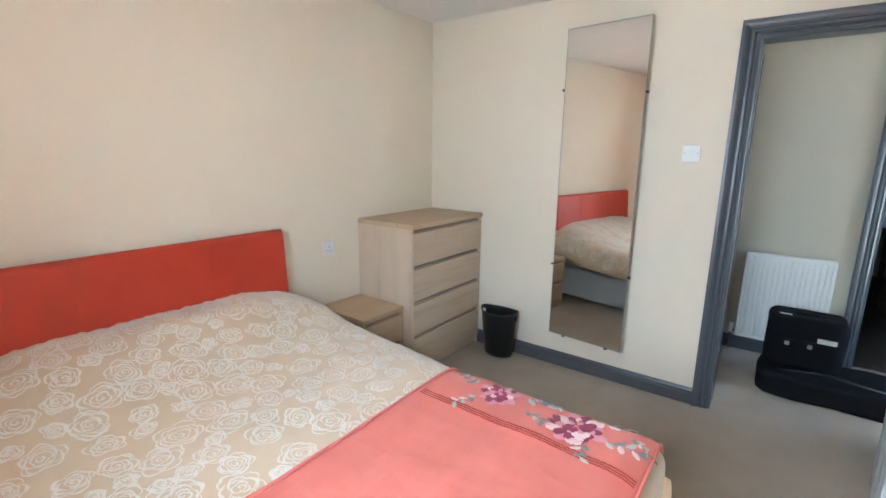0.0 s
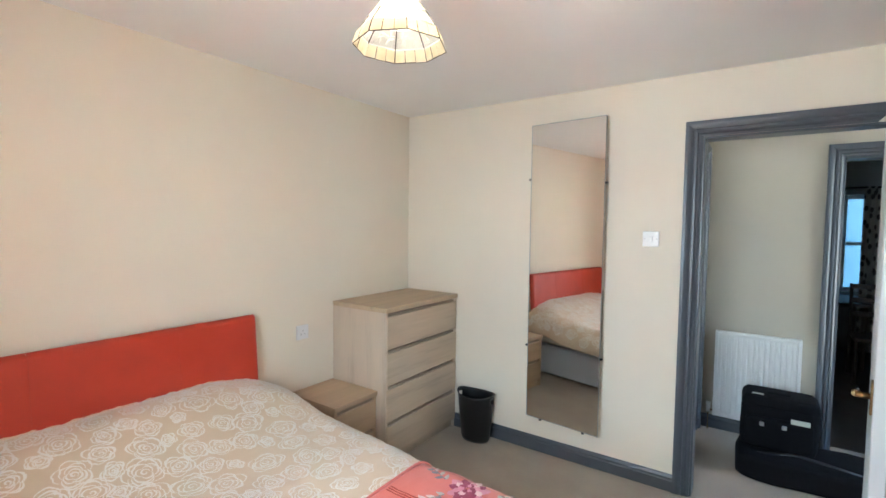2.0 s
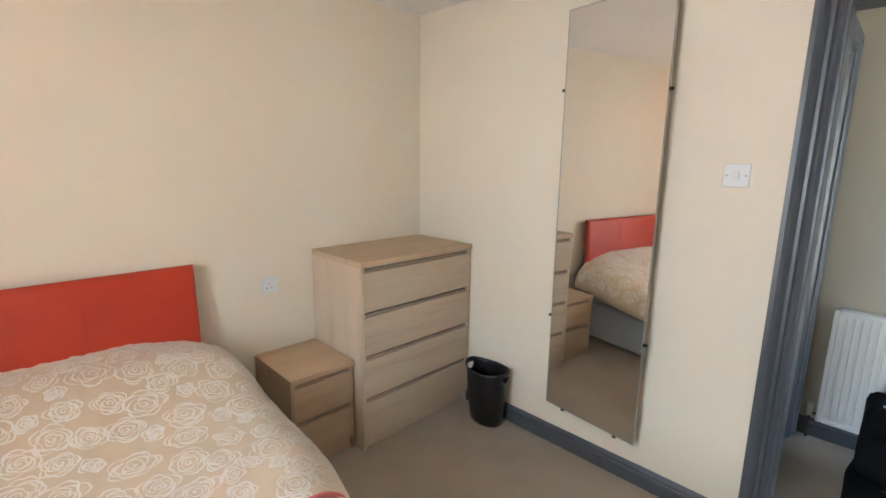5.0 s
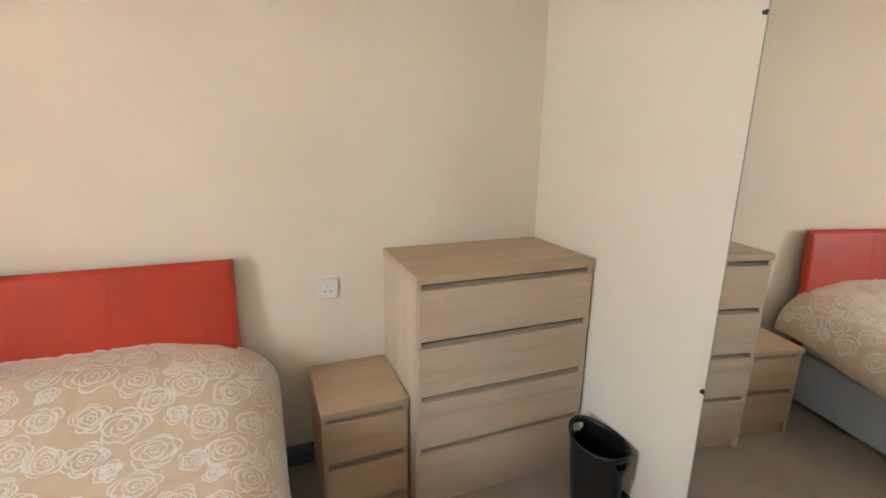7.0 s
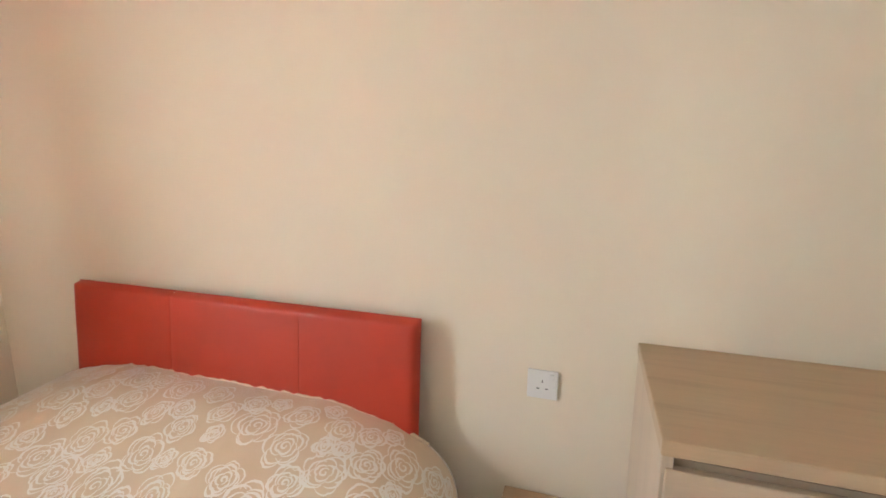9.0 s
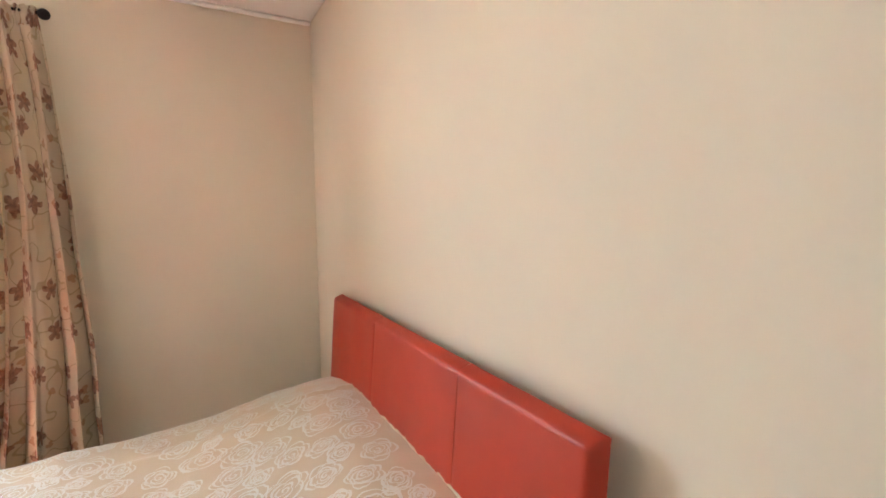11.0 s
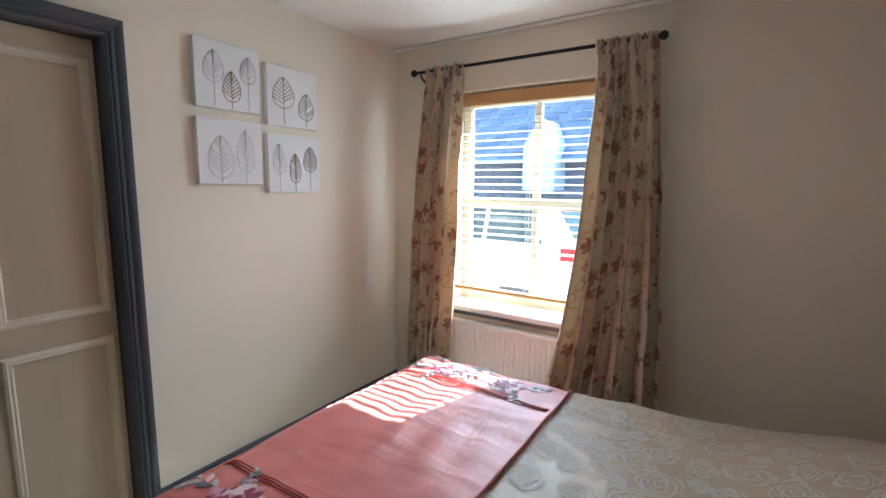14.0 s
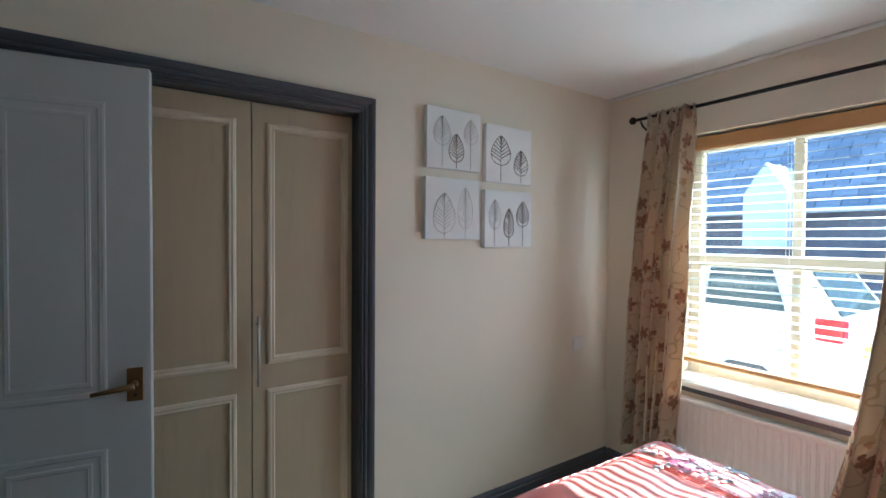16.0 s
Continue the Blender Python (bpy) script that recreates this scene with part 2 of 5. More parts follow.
CARPET, LEATHER, DUVET, SATIN, CURTAIN, GLASS, SHADE = carpet_material(), leather_material(), duvet_material(), satin_material(), curtain_material(), glass_material(), shade_material()
BULB = Mat("glowing_bulb", (1, 0.9, 0.75))
BULB.set("Emission Color", (1.0, 0.82, 0.58, 1)), BULB.set("Emission Strength", 3.0)
BULB = BULB.m
ROSE_WHITE = plain("white_rose_print", (0.84, 0.80, 0.74), 0.8)
DIVAN = plain("quilted_divan_fabric", (0.56, 0.60, 0.66), 0.8, 0, 60, 0.3)
LINEN = plain("cream_linen", (0.74, 0.68, 0.58), 0.9, 0, 300, 0.2)
STITCH = plain("dark_red_stitching", (0.38, 0.055, 0.04), 0.6)
PETALS = [plain("thread_" + n, c, 0.5, 0, 300, 0.3) for n, c in (("plum", (0.30, 0.05, 0.10)), ("pink", (0.68, 0.30, 0.38)), ("pale_pink", (0.80, 0.60, 0.60)), ("grey_green", (0.25, 0.26, 0.27)), ("silver", (0.55, 0.53, 0.50)))]
FABRIC_BLACK = plain("black_nylon", (0.007, 0.007, 0.009), 0.95, 0, 400, 0.3)
FABRIC_BLACK.node_tree.nodes["Principled BSDF"].inputs["Specular IOR Level"].default_value = 0.15
TAG = plain("paper_tag", (0.55, 0.57, 0.50), 0.7)


# ---- mesh helpers ----
def box(bm, a, b, bevel=0.0, seg=1, mat=0):
    made = bmesh.ops.create_cube(bm, size=1.0)["verts"]
    for v in made:
        v.co = [min(a[i], b[i]) if v.co[i] < 0 else max(a[i], b[i]) for i in range(3)]
    faces = {f for v in made for f in v.link_faces}
    if bevel:
        r = bmesh.ops.bevel(bm, geom=list({e for f in faces for e in f.edges}), offset=bevel, segments=seg, affect="EDGES", profile=0.5)
        faces = set(r["faces"]) | {f for f in faces if f.is_valid}
    for f in faces:
        f.material_index = mat
    return bm


def boxes(*spans, bevel=0.0):
    bm = bmesh.new()
    for a, b in spans:
        box(bm, a, b, bevel)
    return bm


def tube(bm, path, radius, sides=8, close=False, mat=0):
    """A round bar along a list of points."""
    pts = [Vector(p) for p in path]
    rings = []
    n = len(pts)
    for i, p in enumerate(pts):
        d = (pts[min(i + 1, n - 1)] - pts[max(i - 1, 0)]) if not close else pts[(i + 1) % n] - pts[i - 1]
        q = d.to_track_quat("Z", "Y")
        rad = radius[i] if isinstance(radius, (list, tuple)) else radius
        rings.append([bm.verts.new(p + q @ Vector((rad * math.cos(k * math.tau / sides), rad * math.sin(k * math.tau / sides), 0))) for k in range(sides)])
    for i in range(n if close else n - 1):
        r0, r1 = rings[i], rings[(i + 1) % n]
        for k in range(sides):
            f = bm.faces.new((r0[k], r0[(k + 1) % sides], r1[(k + 1) % sides], r1[k]))
            f.material_index, f.smooth = mat, True
    if not close:
        bm.faces.new(rings[0][::-1]).material_index = mat
        bm.faces.new(rings[-1]).material_index = mat
    return bm


def lathe(bm, profile, at, sides=24, squash=1.0, mat=0, smooth=True):
    """Turns (radius, height) pairs about the upright through at; squash scales the x radius."""
    rings = [[bm.verts.new((at[0] + r * squash * math.cos(k * math.tau / sides), at[1] + r * math.sin(k * math.tau / sides), at[2] + z)) for k in range(sides)] for r, z in profile]
    for r0, r1 in zip(rings, rings[1:]):
        for k in range(sides):
            f = bm.faces.new((r0[k], r0[(k + 1) % sides], r1[(k + 1) % sides], r1[k]))
            f.material_index, f.smooth = mat, smooth
    return bm, rings


def grid(bm, nu, nv, fn, uvfn=None, mat=0):
    """A sheet of nu x nv cells through the points fn(i, j)."""
    vs = [[bm.verts.new(fn(i, j)) for j in range(nv + 1)] for i in range(nu + 1)]
    layer = bm.loops.layers.uv.verify()
    for i in range(nu):
        for j in range(nv):
            f = bm.faces.new((vs[i][j], vs[i + 1][j], vs[i + 1][j + 1], vs[i][j + 1]))
            f.smooth, f.material_index = True, mat
            if uvfn:
                for lp, (a, b) in zip(f.loops, ((i, j), (i + 1, j), (i + 1, j + 1), (i, j + 1))):
                    lp[layer].uv = uvfn(a, b)
    return bm


def mesh_of(name, bm, mats):
    me = bpy.data.meshes.new(name)
    bmesh.ops.recalc_face_normals(bm, faces=bm.faces)
    bm.to_mesh(me)
    bm.free()
    for m in mats if isinstance(mats, (list, tuple)) else [mats]:
        me.materials.append(m)
    return me


def structure(name, bm, mats, label, category):
    return tagged(new(name, mesh_of(name, bm, mats)), label, category, kind="structure")


def thing(name, at, label, category, group="", kind=""):
    ob = new(name)
    ob.location = at
    ob.empty_display_size = 0.1
    bpy.context.view_layer.update()
    return tagged(ob, label, category, group, kind)


def part(name, bm, material, parent, label=""):
    ob = new(name, bm if isinstance(bm, bpy.types.Mesh) else mesh_of(name, bm, material))
    ob.parent = parent
    top = parent
    while top.parent:
        top = top.parent
    ob.matrix_parent_inverse = Matrix.Translation(top.location).inverted() if parent is top else Matrix.Identity(4)
    if label:
        tagged(ob, label)
    return ob


def smooth_part(ob, width=0.0, seg=2, thick=0.0, sub=0):
    if thick:
        s = ob.modifiers.new("thickness", "SOLIDIFY")
        s.thickness, s.offset = thick, -1.0
    if sub:
        s = ob.modifiers.new("rounding", "SUBSURF")
        s.levels = s.render_levels = sub
    if width:
        b = ob.modifiers.new("bevel", "BEVEL")
        b.width, b.segments, b.limit_method = width, seg, "ANGLE"
    return ob


# ---- structure: floor, walls, ceiling ----
structure("floor", boxes(((W - 0.3, -4.3, -0.12), (5.0, 0.12, FZ))), CARPET, "beige cut-pile carpet on the bedroom and hall floor", "carpet")
structure("ceiling", boxes(((W - 0.3, -6.0, H), (5.0, 0.12, H + 0.12))), CEIL, "white matt painted plaster ceiling", "ceiling")
structure("wall_north", boxes(((W - 0.3, 0.0, 0.0), (0.12, 0.12, H))), WALL, "cream painted wall behind the bed", "wall")
structure("wall_east", boxes(((0.0, DOOR_A, 0.0), (0.12, 0.0, H)), ((0.0, D - 0.25, DOOR_H), (0.12, DOOR_A, H)), ((0.0, D - 0.25, 0.0), (0.12, DOOR_B, DOOR_H))), WALL, "cream painted wall with the mirror and the doorway", "wall")
structure("wall_south", boxes(((W - 0.3, D - 0.25, 0.0), (WARD_A, D, H)), ((WARD_A, D - 0.25, WARD_H), (WARD_B, D, H)), ((WARD_B, D - 0.25, 0.0), (0.0, D - 0.065, WARD_H)), ((WARD_B, D - 0.25, WARD_H), (0.0, D, H)), ((WARD_A, D - 0.25, 0.0), (WARD_B, D - 0.20, WARD_H))), WALL, "cream painted wall with the built-in wardrobe", "wall")
structure("wall_west", boxes(((W - 0.3, D, 0.0), (W, WIN_A, H)), ((W - 0.3, WIN_B, 0.0), (W, 0.0, H)), ((W - 0.3, WIN_A, WIN_H), (W, WIN_B, H)), ((W - 0.3, WIN_A, 0.0), (W, WIN_B, WIN_S))), WALL, "cream painted wall with the window", "wall")
structure("cornice", boxes(((W, D, H - 0.022), (W + 0.022, 0.0, H)), bevel=0.008), CEIL, "slim white bead along the ceiling over the window", "trim")

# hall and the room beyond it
structure("wall_hall_east", boxes(((HALL_X, -2.685, 0.0), (HALL_X + 0.12, -1.0, H)), ((HALL_X, -4.3, 0.0), (HALL_X + 0.12, -3.45, H)), ((HALL_X, -3.45, 1.975), (HALL_X + 0.12, -2.685, H))), HALL_WALL_SHADED, "cream hall wall with the radiator, the hall's shade in its colour", "wall")
structure("wall_hall_north", boxes(((0.12, -1.90, 0.0), (HALL_X, -1.80, H))), HALL_WALL_SHADED, "cream end wall of the hall, shade in its colour", "wall")
# Out of view; the opening is added to let light into the hall.
structure("wall_hall_south", boxes(((0.12, -4.4, 0.0), (0.20, -4.3, H)), ((1.02, -4.4, 0.0), (HALL_X + 0.12, -4.3, H)), ((0.20, -4.4, 2.1), (1.02, -4.3, H)), ((0.20, -4.4, 0.0), (1.02, -4.3, 0.3))), HALL_WALL_SHADED, "unseen hall wall with an added opening that lets light in", "wall")
structure("wall_hall_west", boxes(((0.0, -4.4, 0.0), (0.12, D - 0.25, H))), HALL_WALL_SHADED, "plain cream hall wall, shade in its colour", "wall")
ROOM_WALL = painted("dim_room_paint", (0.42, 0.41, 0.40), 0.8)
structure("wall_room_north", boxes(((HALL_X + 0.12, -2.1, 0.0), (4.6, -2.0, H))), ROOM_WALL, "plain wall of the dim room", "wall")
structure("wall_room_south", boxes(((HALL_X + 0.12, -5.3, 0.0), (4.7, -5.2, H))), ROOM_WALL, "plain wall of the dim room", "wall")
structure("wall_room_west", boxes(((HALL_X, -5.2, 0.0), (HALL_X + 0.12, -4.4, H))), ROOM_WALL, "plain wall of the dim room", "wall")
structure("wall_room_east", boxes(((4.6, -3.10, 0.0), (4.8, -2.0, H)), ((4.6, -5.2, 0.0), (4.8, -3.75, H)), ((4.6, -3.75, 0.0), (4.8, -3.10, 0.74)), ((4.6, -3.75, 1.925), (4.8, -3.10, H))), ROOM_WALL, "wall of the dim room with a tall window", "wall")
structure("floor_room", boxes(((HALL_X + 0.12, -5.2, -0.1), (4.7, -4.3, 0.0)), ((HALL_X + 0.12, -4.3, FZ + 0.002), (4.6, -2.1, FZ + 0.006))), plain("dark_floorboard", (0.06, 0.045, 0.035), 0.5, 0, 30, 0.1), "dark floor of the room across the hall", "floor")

# skirting
SK = [(0.0, 0.018), (0.060, 0.018), (0.066, 0.013), (0.078, 0.013), (0.088, 0.008), (0.095, 0.003)]


def skirting(name, p, q, label="dark grey painted skirting board"):
    """A moulded board from p to q along a wall; the room lies to the left of the way from p to q."""
    p, q = Vector((*p, FZ)), Vector((*q, FZ))
    d = (q - p).normalized()
    n = Vector((-d.y, d.x, 0))
    bm = bmesh.new()
    ends = [[bm.verts.new(e + Vector((0, 0, z)) + n * w) for z, w in [(0.0, 0.0)] + SK + [(0.095, 0.0)]] for e in (p, q)]
    k = len(ends[0])
    for i in range(k):
        bm.faces.new((ends[0][i], ends[0][(i + 1) % k], ends[1][(i + 1) % k], ends[1][i]))
    bm.faces.new(ends[0]), bm.faces.new(ends[1][::-1])
    return structure(name, bm, GREY, label, "skirting")


skirting("baseboard_north", (0, 0), (W, 0))
skirting("baseboard_west", (W, -0.018), (W, D + 0.018))
skirting("baseboard_south", (W, D), (WARD_A - 0.052, D))
skirting("baseboard_east", (0, DOOR_A + 0.083), (0, -0.018))
skirting("baseboard_hall", (HALL_X, -2.61), (HALL_X, -1.90))

# architraves
ARCH = [(0.0, 0.0), (0.0, 0.010), (0.012, 0.016), (0.022, 0.012), (0.030, 0.020), (0.042, 0.020), (0.048, 0.014), (0.062, 0.022), (0.076, 0.026), (0.093, 0.026), (0.093, 0.0)]


def architrave(parent, place, a0, a1, top, scale=1.0, sides="LTR"):
    """Moulded frame round an opening; place(a, d, z) maps along-wall, out-of-wall and height to the world."""
    prof = [(u * scale, d) for u, d in ARCH]
    runs = {"L": [lambda u: (a0 - u, 0.0), lambda u: (a0 - u, top + u)], "T": [lambda u: (a0 - u, top + u), lambda u: (a1 + u, top + u)], "R": [lambda u: (a1 + u, top + u), lambda u: (a1 + u, 0.0)]}
    for s in sides:
        f0, f1 = runs[s]
        bm = bmesh.new()
        rows = [[bm.verts.new(place(f(u)[0], d, f(u)[1])) for u, d in prof] for f in (f0, f1)]
        k = len(prof)
        for i in range(k):
            bm.faces.new((rows[0][i], rows[0][(i + 1) % k], rows[1][(i + 1) % k], rows[1][i]))
        bm.faces.new(rows[0]), bm.faces.new(rows[1][::-1])
        part("architrave", bm, GREY, parent)


def jamb(parent, spans):
    for a, b in spans:
        part("jamb", box(bmesh.new(), a, b, 0.002), GREY, parent)


fr = thing("door_frame_1", (0.06, DOOR_A, 0), "dark grey moulded door frame of the bedroom doorway", "door frame", kind="structure")
architrave(fr, lambda a, d, z: (-d, -a, z), -DOOR_A, -DOOR_B - 0.07, DOOR_H, 0.89, "LT")
jamb(fr, [((-0.001, DOOR_A - 0.010, 0), (0.121, DOOR_A + 0.002, DOOR_H)), ((-0.001, DOOR_B, DOOR_H - 0.010), (0.121, DOOR_A - 0.010, DOOR_H + 0.002))])
fh = thing("door_frame_2", (HALL_X, -2.69, 0), "dark grey moulded frame of the doorway across the hall", "door frame", kind="structure")
architrave(fh, lambda a, d, z: (HALL_X - d, -a, z), 2.69, 3.45, 1.975, 0.82)
jamb(fh, [((HALL_X - 0.001, -2.705, 0), (HALL_X + 0.121, -2.683, 1.975)), ((HALL_X - 0.001, -3.45, 1.955), (HALL_X + 0.121, -2.705, 1.977))])
fn = thing("door_frame_3", (0.9, -1.92, 0), "dark grey door frame on the end wall of the hall", "door frame", kind="structure")
architrave(fn, lambda a, d, z: (a, -1.90 - d * 2.3, z), 0.30, 0.95, 1.98, 1.0, "TR")
part("door_leaf", boxes(((0.30, -1.915, 0.01), (0.95, -1.90, 1.98))), GREY, fn)
fw = thing("wardrobe_frame", (-1.2, D, 0), "dark grey moulded frame round the built-in wardrobe", "wardrobe frame", kind="structure")
architrave(fw, lambda a, d, z: (a, D + d, z), WARD_A + 0.006, WARD_B - 0.006, WARD_H - 0.006, 0.68, "LT")
jamb(fw, [((WARD_A - 0.001, D - 0.20, 0), (WARD_A + 0.010, D + 0.001, WARD_H - 0.010)), ((WARD_B - 0.010, D - 0.20, 0), (WARD_B + 0.001, D - 0.064, WARD_H - 0.010)), ((WARD_A, D - 0.20, WARD_H - 0.010), (WARD_B, D + 0.001, WARD_H + 0.001))])


# ---- window, blind, sill ----
wn = thing("window_1", (W - 0.2, -1.76, WIN_S), "pale wooden sash window with two panes above and below", "window", kind="structure")
XF = W - 0.19
ym = (WIN_A + WIN_B) / 2


def bar(a, b, name="window_frame"):
    part(name, box(bmesh.new(), a, b, 0.005), FRAME_WOOD, wn)


bar((XF - 0.05, WIN_A, WIN_S), (XF, WIN_A + 0.06, WIN_H))
bar((XF - 0.05, WIN_B - 0.06, WIN_S), (XF, WIN_B, WIN_H))
bar((XF - 0.05, WIN_A + 0.06, WIN_H - 0.07), (XF, WIN_B - 0.06, WIN_H))
bar((XF - 0.05, WIN_A + 0.06, WIN_S + 0.02), (XF, WIN_B - 0.06, WIN_S + 0.09))
bar((XF - 0.045, WIN_A + 0.06, 1.295), (XF + 0.004, WIN_B - 0.06, 1.365), "meeting_rail")
bar((XF - 0.04, ym - 0.022, 1.365), (XF - 0.005, ym + 0.022, WIN_H - 0.07), "glazing_bar")
bar((XF - 0.04, ym - 0.022, WIN_S + 0.09), (XF - 0.005, ym + 0.022, 1.295), "glazing_bar")
for y0, y1 in ((WIN_A + 0.06, ym - 0.022), (ym + 0.022, WIN_B - 0.06)):
    for z0, z1 in ((WIN_S + 0.09, 1.295), (1.365, WIN_H - 0.07)):
        part("pane", boxes(((XF - 0.026, y0, z0), (XF - 0.022, y1, z1))), GLASS, wn).visible_shadow = False
SILL_PAINT = painted("white_sill_paint", (0.80, 0.79, 0.76), 0.35)
part("window_sill", box(bmesh.new(), (XF, WIN_A - 0.0, WIN_S), (W + 0.001, WIN_B, WIN_S + 0.022), 0.003), SILL_PAINT, wn)
part("sill_nose", box(bmesh.new(), (W + 0.001, WIN_A + 0.02, WIN_S - 0.008), (W + 0.045, WIN_B + 0.03, WIN_S + 0.022), 0.006, 2), SILL_PAINT, wn)

# Dark strip standing for the shade in the gap between sill and radiator.
part("sill_gap_shade", box(bmesh.new(), (W, WIN_A + 0.04, 0.620), (W + 0.014, WIN_B + 0.01, WIN_S - 0.009), 0.002), GREY, wn, "dark grey strip for the shade in the gap under the sill")

bl = thing("venetian_blind", (W - 0.09, ym, WIN_H), "open venetian blind with white slats and golden wooden rails", "blind")
XB = W - 0.085
part("pelmet", box(bmesh.new(), (XB + 0.035, WIN_A + 0.012, 1.925), (XB + 0.05, WIN_B - 0.012, WIN_H - 0.012), 0.004), PINE, bl, "golden brown wooden pelmet")
part("headrail", box(bmesh.new(), (XB - 0.025, WIN_A + 0.015, 1.945), (XB + 0.03, WIN_B - 0.015, WIN_H - 0.006), 0.002), SLAT, bl)
part("bottom_rail", box(bmesh.new(), (XB - 0.026, WIN_A + 0.015, 0.765), (XB + 0.026, WIN_B - 0.015, 0.79), 0.005), PINE, bl, "golden brown wooden bottom rail")
sb = bmesh.new()
n = 6
rows = []
for k in range(n + 1):
    s = (k / n - 0.5)
    rows.append([sb.verts.new((s * 0.036, y, -s * 0.008 + 0.003 * (1 - 4 * s * s))) for y in (WIN_A + 0.017 - ym, WIN_B - 0.017 - ym)])
for r0, r1 in zip(rows, rows[1:]):
    sb.faces.new((r0[0], r0[1], r1[1], r1[0])).smooth = True
bmesh.ops.solidify(sb, geom=sb.faces[:], thickness=0.0025)
slat_mesh = mesh_of("slat", sb, SLAT)
z = 0.828
while z < 1.93:
    s = part("slat", slat_mesh, None, bl)
    s.location = Vector((XB, ym, z)) 
    z += 0.0445
for y in (WIN_A + 0.13, ym, WIN_B - 0.13):
    for dx in (-0.021, 0.021):
        part("ladder_cord", tube(bmesh.new(), [(XB + dx, y, 0.79), (XB + dx, y, 1.95)], 0.0012, 5), SLAT, bl)

# ---- curtain rail and curtains ----
XR = W + 0.10
rod = thing("curtain_rail", (XR, -1.78, 2.128), "thin black iron curtain rail with ball finials", "curtain rail")
part("pole", tube(bmesh.new(), [(XR, -2.455, 2.130), (XR, -1.065, 2.130)], 0.0095, 12), DARK_METAL, rod)
for y, s in ((-2.455, -1), (-1.065, 1)):
    bm = bmesh.new()
    bmesh.ops.create_uvsphere(bm, u_segments=16, v_segments=10, radius=0.021)
    bmesh.ops.translate(bm, verts=bm.verts, vec=(XR, y + s * 0.016, 2.130))
    for f in bm.faces:
        f.smooth = True
    part("finial", bm, DARK_METAL, rod)
    bm = tube(bmesh.new(), [(W + 0.004, y - s * 0.035, 2.063), (W + 0.02, y - s * 0.035, 2.068), (XR - 0.02, y - s * 0.035, 2.093), (XR, y - s * 0.035, 2.116)], 0.006, 8)
    box(bm, (W, y - s * 0.035 - 0.012, 2.018), (W + 0.006, y - s * 0.035 + 0.012, 2.098), 0.002)
    part("bracket", bm, DARK_METAL, rod)


def curtain(top0, top1, bot0, bot1, waist0, waist1, folds, seed, label):
    """A gathered curtain; (y0, y1) at the heading, half way and at the hem."""
    th = thing("curtain", (XR, (bot0 + bot1) / 2, 0.24), label, "curtain", "pair of curtains")
    rnd = random.Random(seed)
    ph = [rnd.uniform(-0.5, 0.5) for _ in range(60)]
    amp = [rnd.uniform(0.7, 1.25) for _ in range(60)]
    nu, nv, flat = folds * 12, 40, 1.35
    z1, z0 = 2.150, 0.26

    def point(i, j):
        u, v = i / nu, j / nv
        zz = z1 + (z0 - z1) * v
        k = v * v * (3 - 2 * v)
        lo = top0 * (1 - v) ** 2 + 2 * waist0 * v * (1 - v) + bot0 * v * v
        hi = top1 * (1 - v) ** 2 + 2 * waist1 * v * (1 - v) + bot1 * v * v
        fold = int(u * folds * 0.999)
        uw = u + 0.5 / folds * math.sin(u * 6.6 + seed * 2.1) * math.sin(math.pi * u)
        a = uw * folds * math.tau + 0.9 * math.sin(3.0 * v + ph[fold]) * v
        depth = (0.020 + 0.034 * min(1.0, v * 3.5)) * amp[fold]
        if v < 0.055:
            depth = 0.013 + 0.008 * math.sin(u * folds * 3 * math.tau)
        x = XR + 0.004 + 0.012 * min(1.0, v * 2) + depth * (math.sin(a) + 0.75 * min(1.0, v * 3)) + 0.010 * noise.noise((u * 5, v * 4, seed))
        y = lo + (hi - lo) * (u + 0.018 * math.sin(2 * a)) + 0.008 * noise.noise((u * 6, v * 5, seed + 9.0))
        return (x, y, zz + (0.006 * math.sin(u * folds * 2 * math.tau) if j == 0 else 0) + 0.012 * k * noise.noise((u * 4, 3.0, seed)))

    bm = grid(bmesh.new(), nu, nv, point, lambda a, b: (a / nu * flat + seed, b / nv * (z1 - z0)))
    smooth_part(part("drape", bm, CURTAIN, th), thick=0.003)
    bm = grid(bmesh.new(), nu, 2, lambda i, j: Vector(point(i, 0)) + Vector((0.009 + 0.004 * math.sin(i * 0.9), 0, -0.012 - 0.03 * j)), lambda a, b: (a / nu * flat + seed, b * 0.03))
    smooth_part(part("heading_tape", bm, CURTAIN, th), thick=0.002)


curtain(-2.37, -2.108, -2.465, -2.16, -2.425, -2.078, 5, 1, "beige cotton curtain with rust leaf print, hanging to a short hem")
curtain(-1.35, -1.07, -1.535, -0.95, -1.305, -0.965, 6, 2, "wide beige cotton curtain with rust leaf print, flaring at its hem")


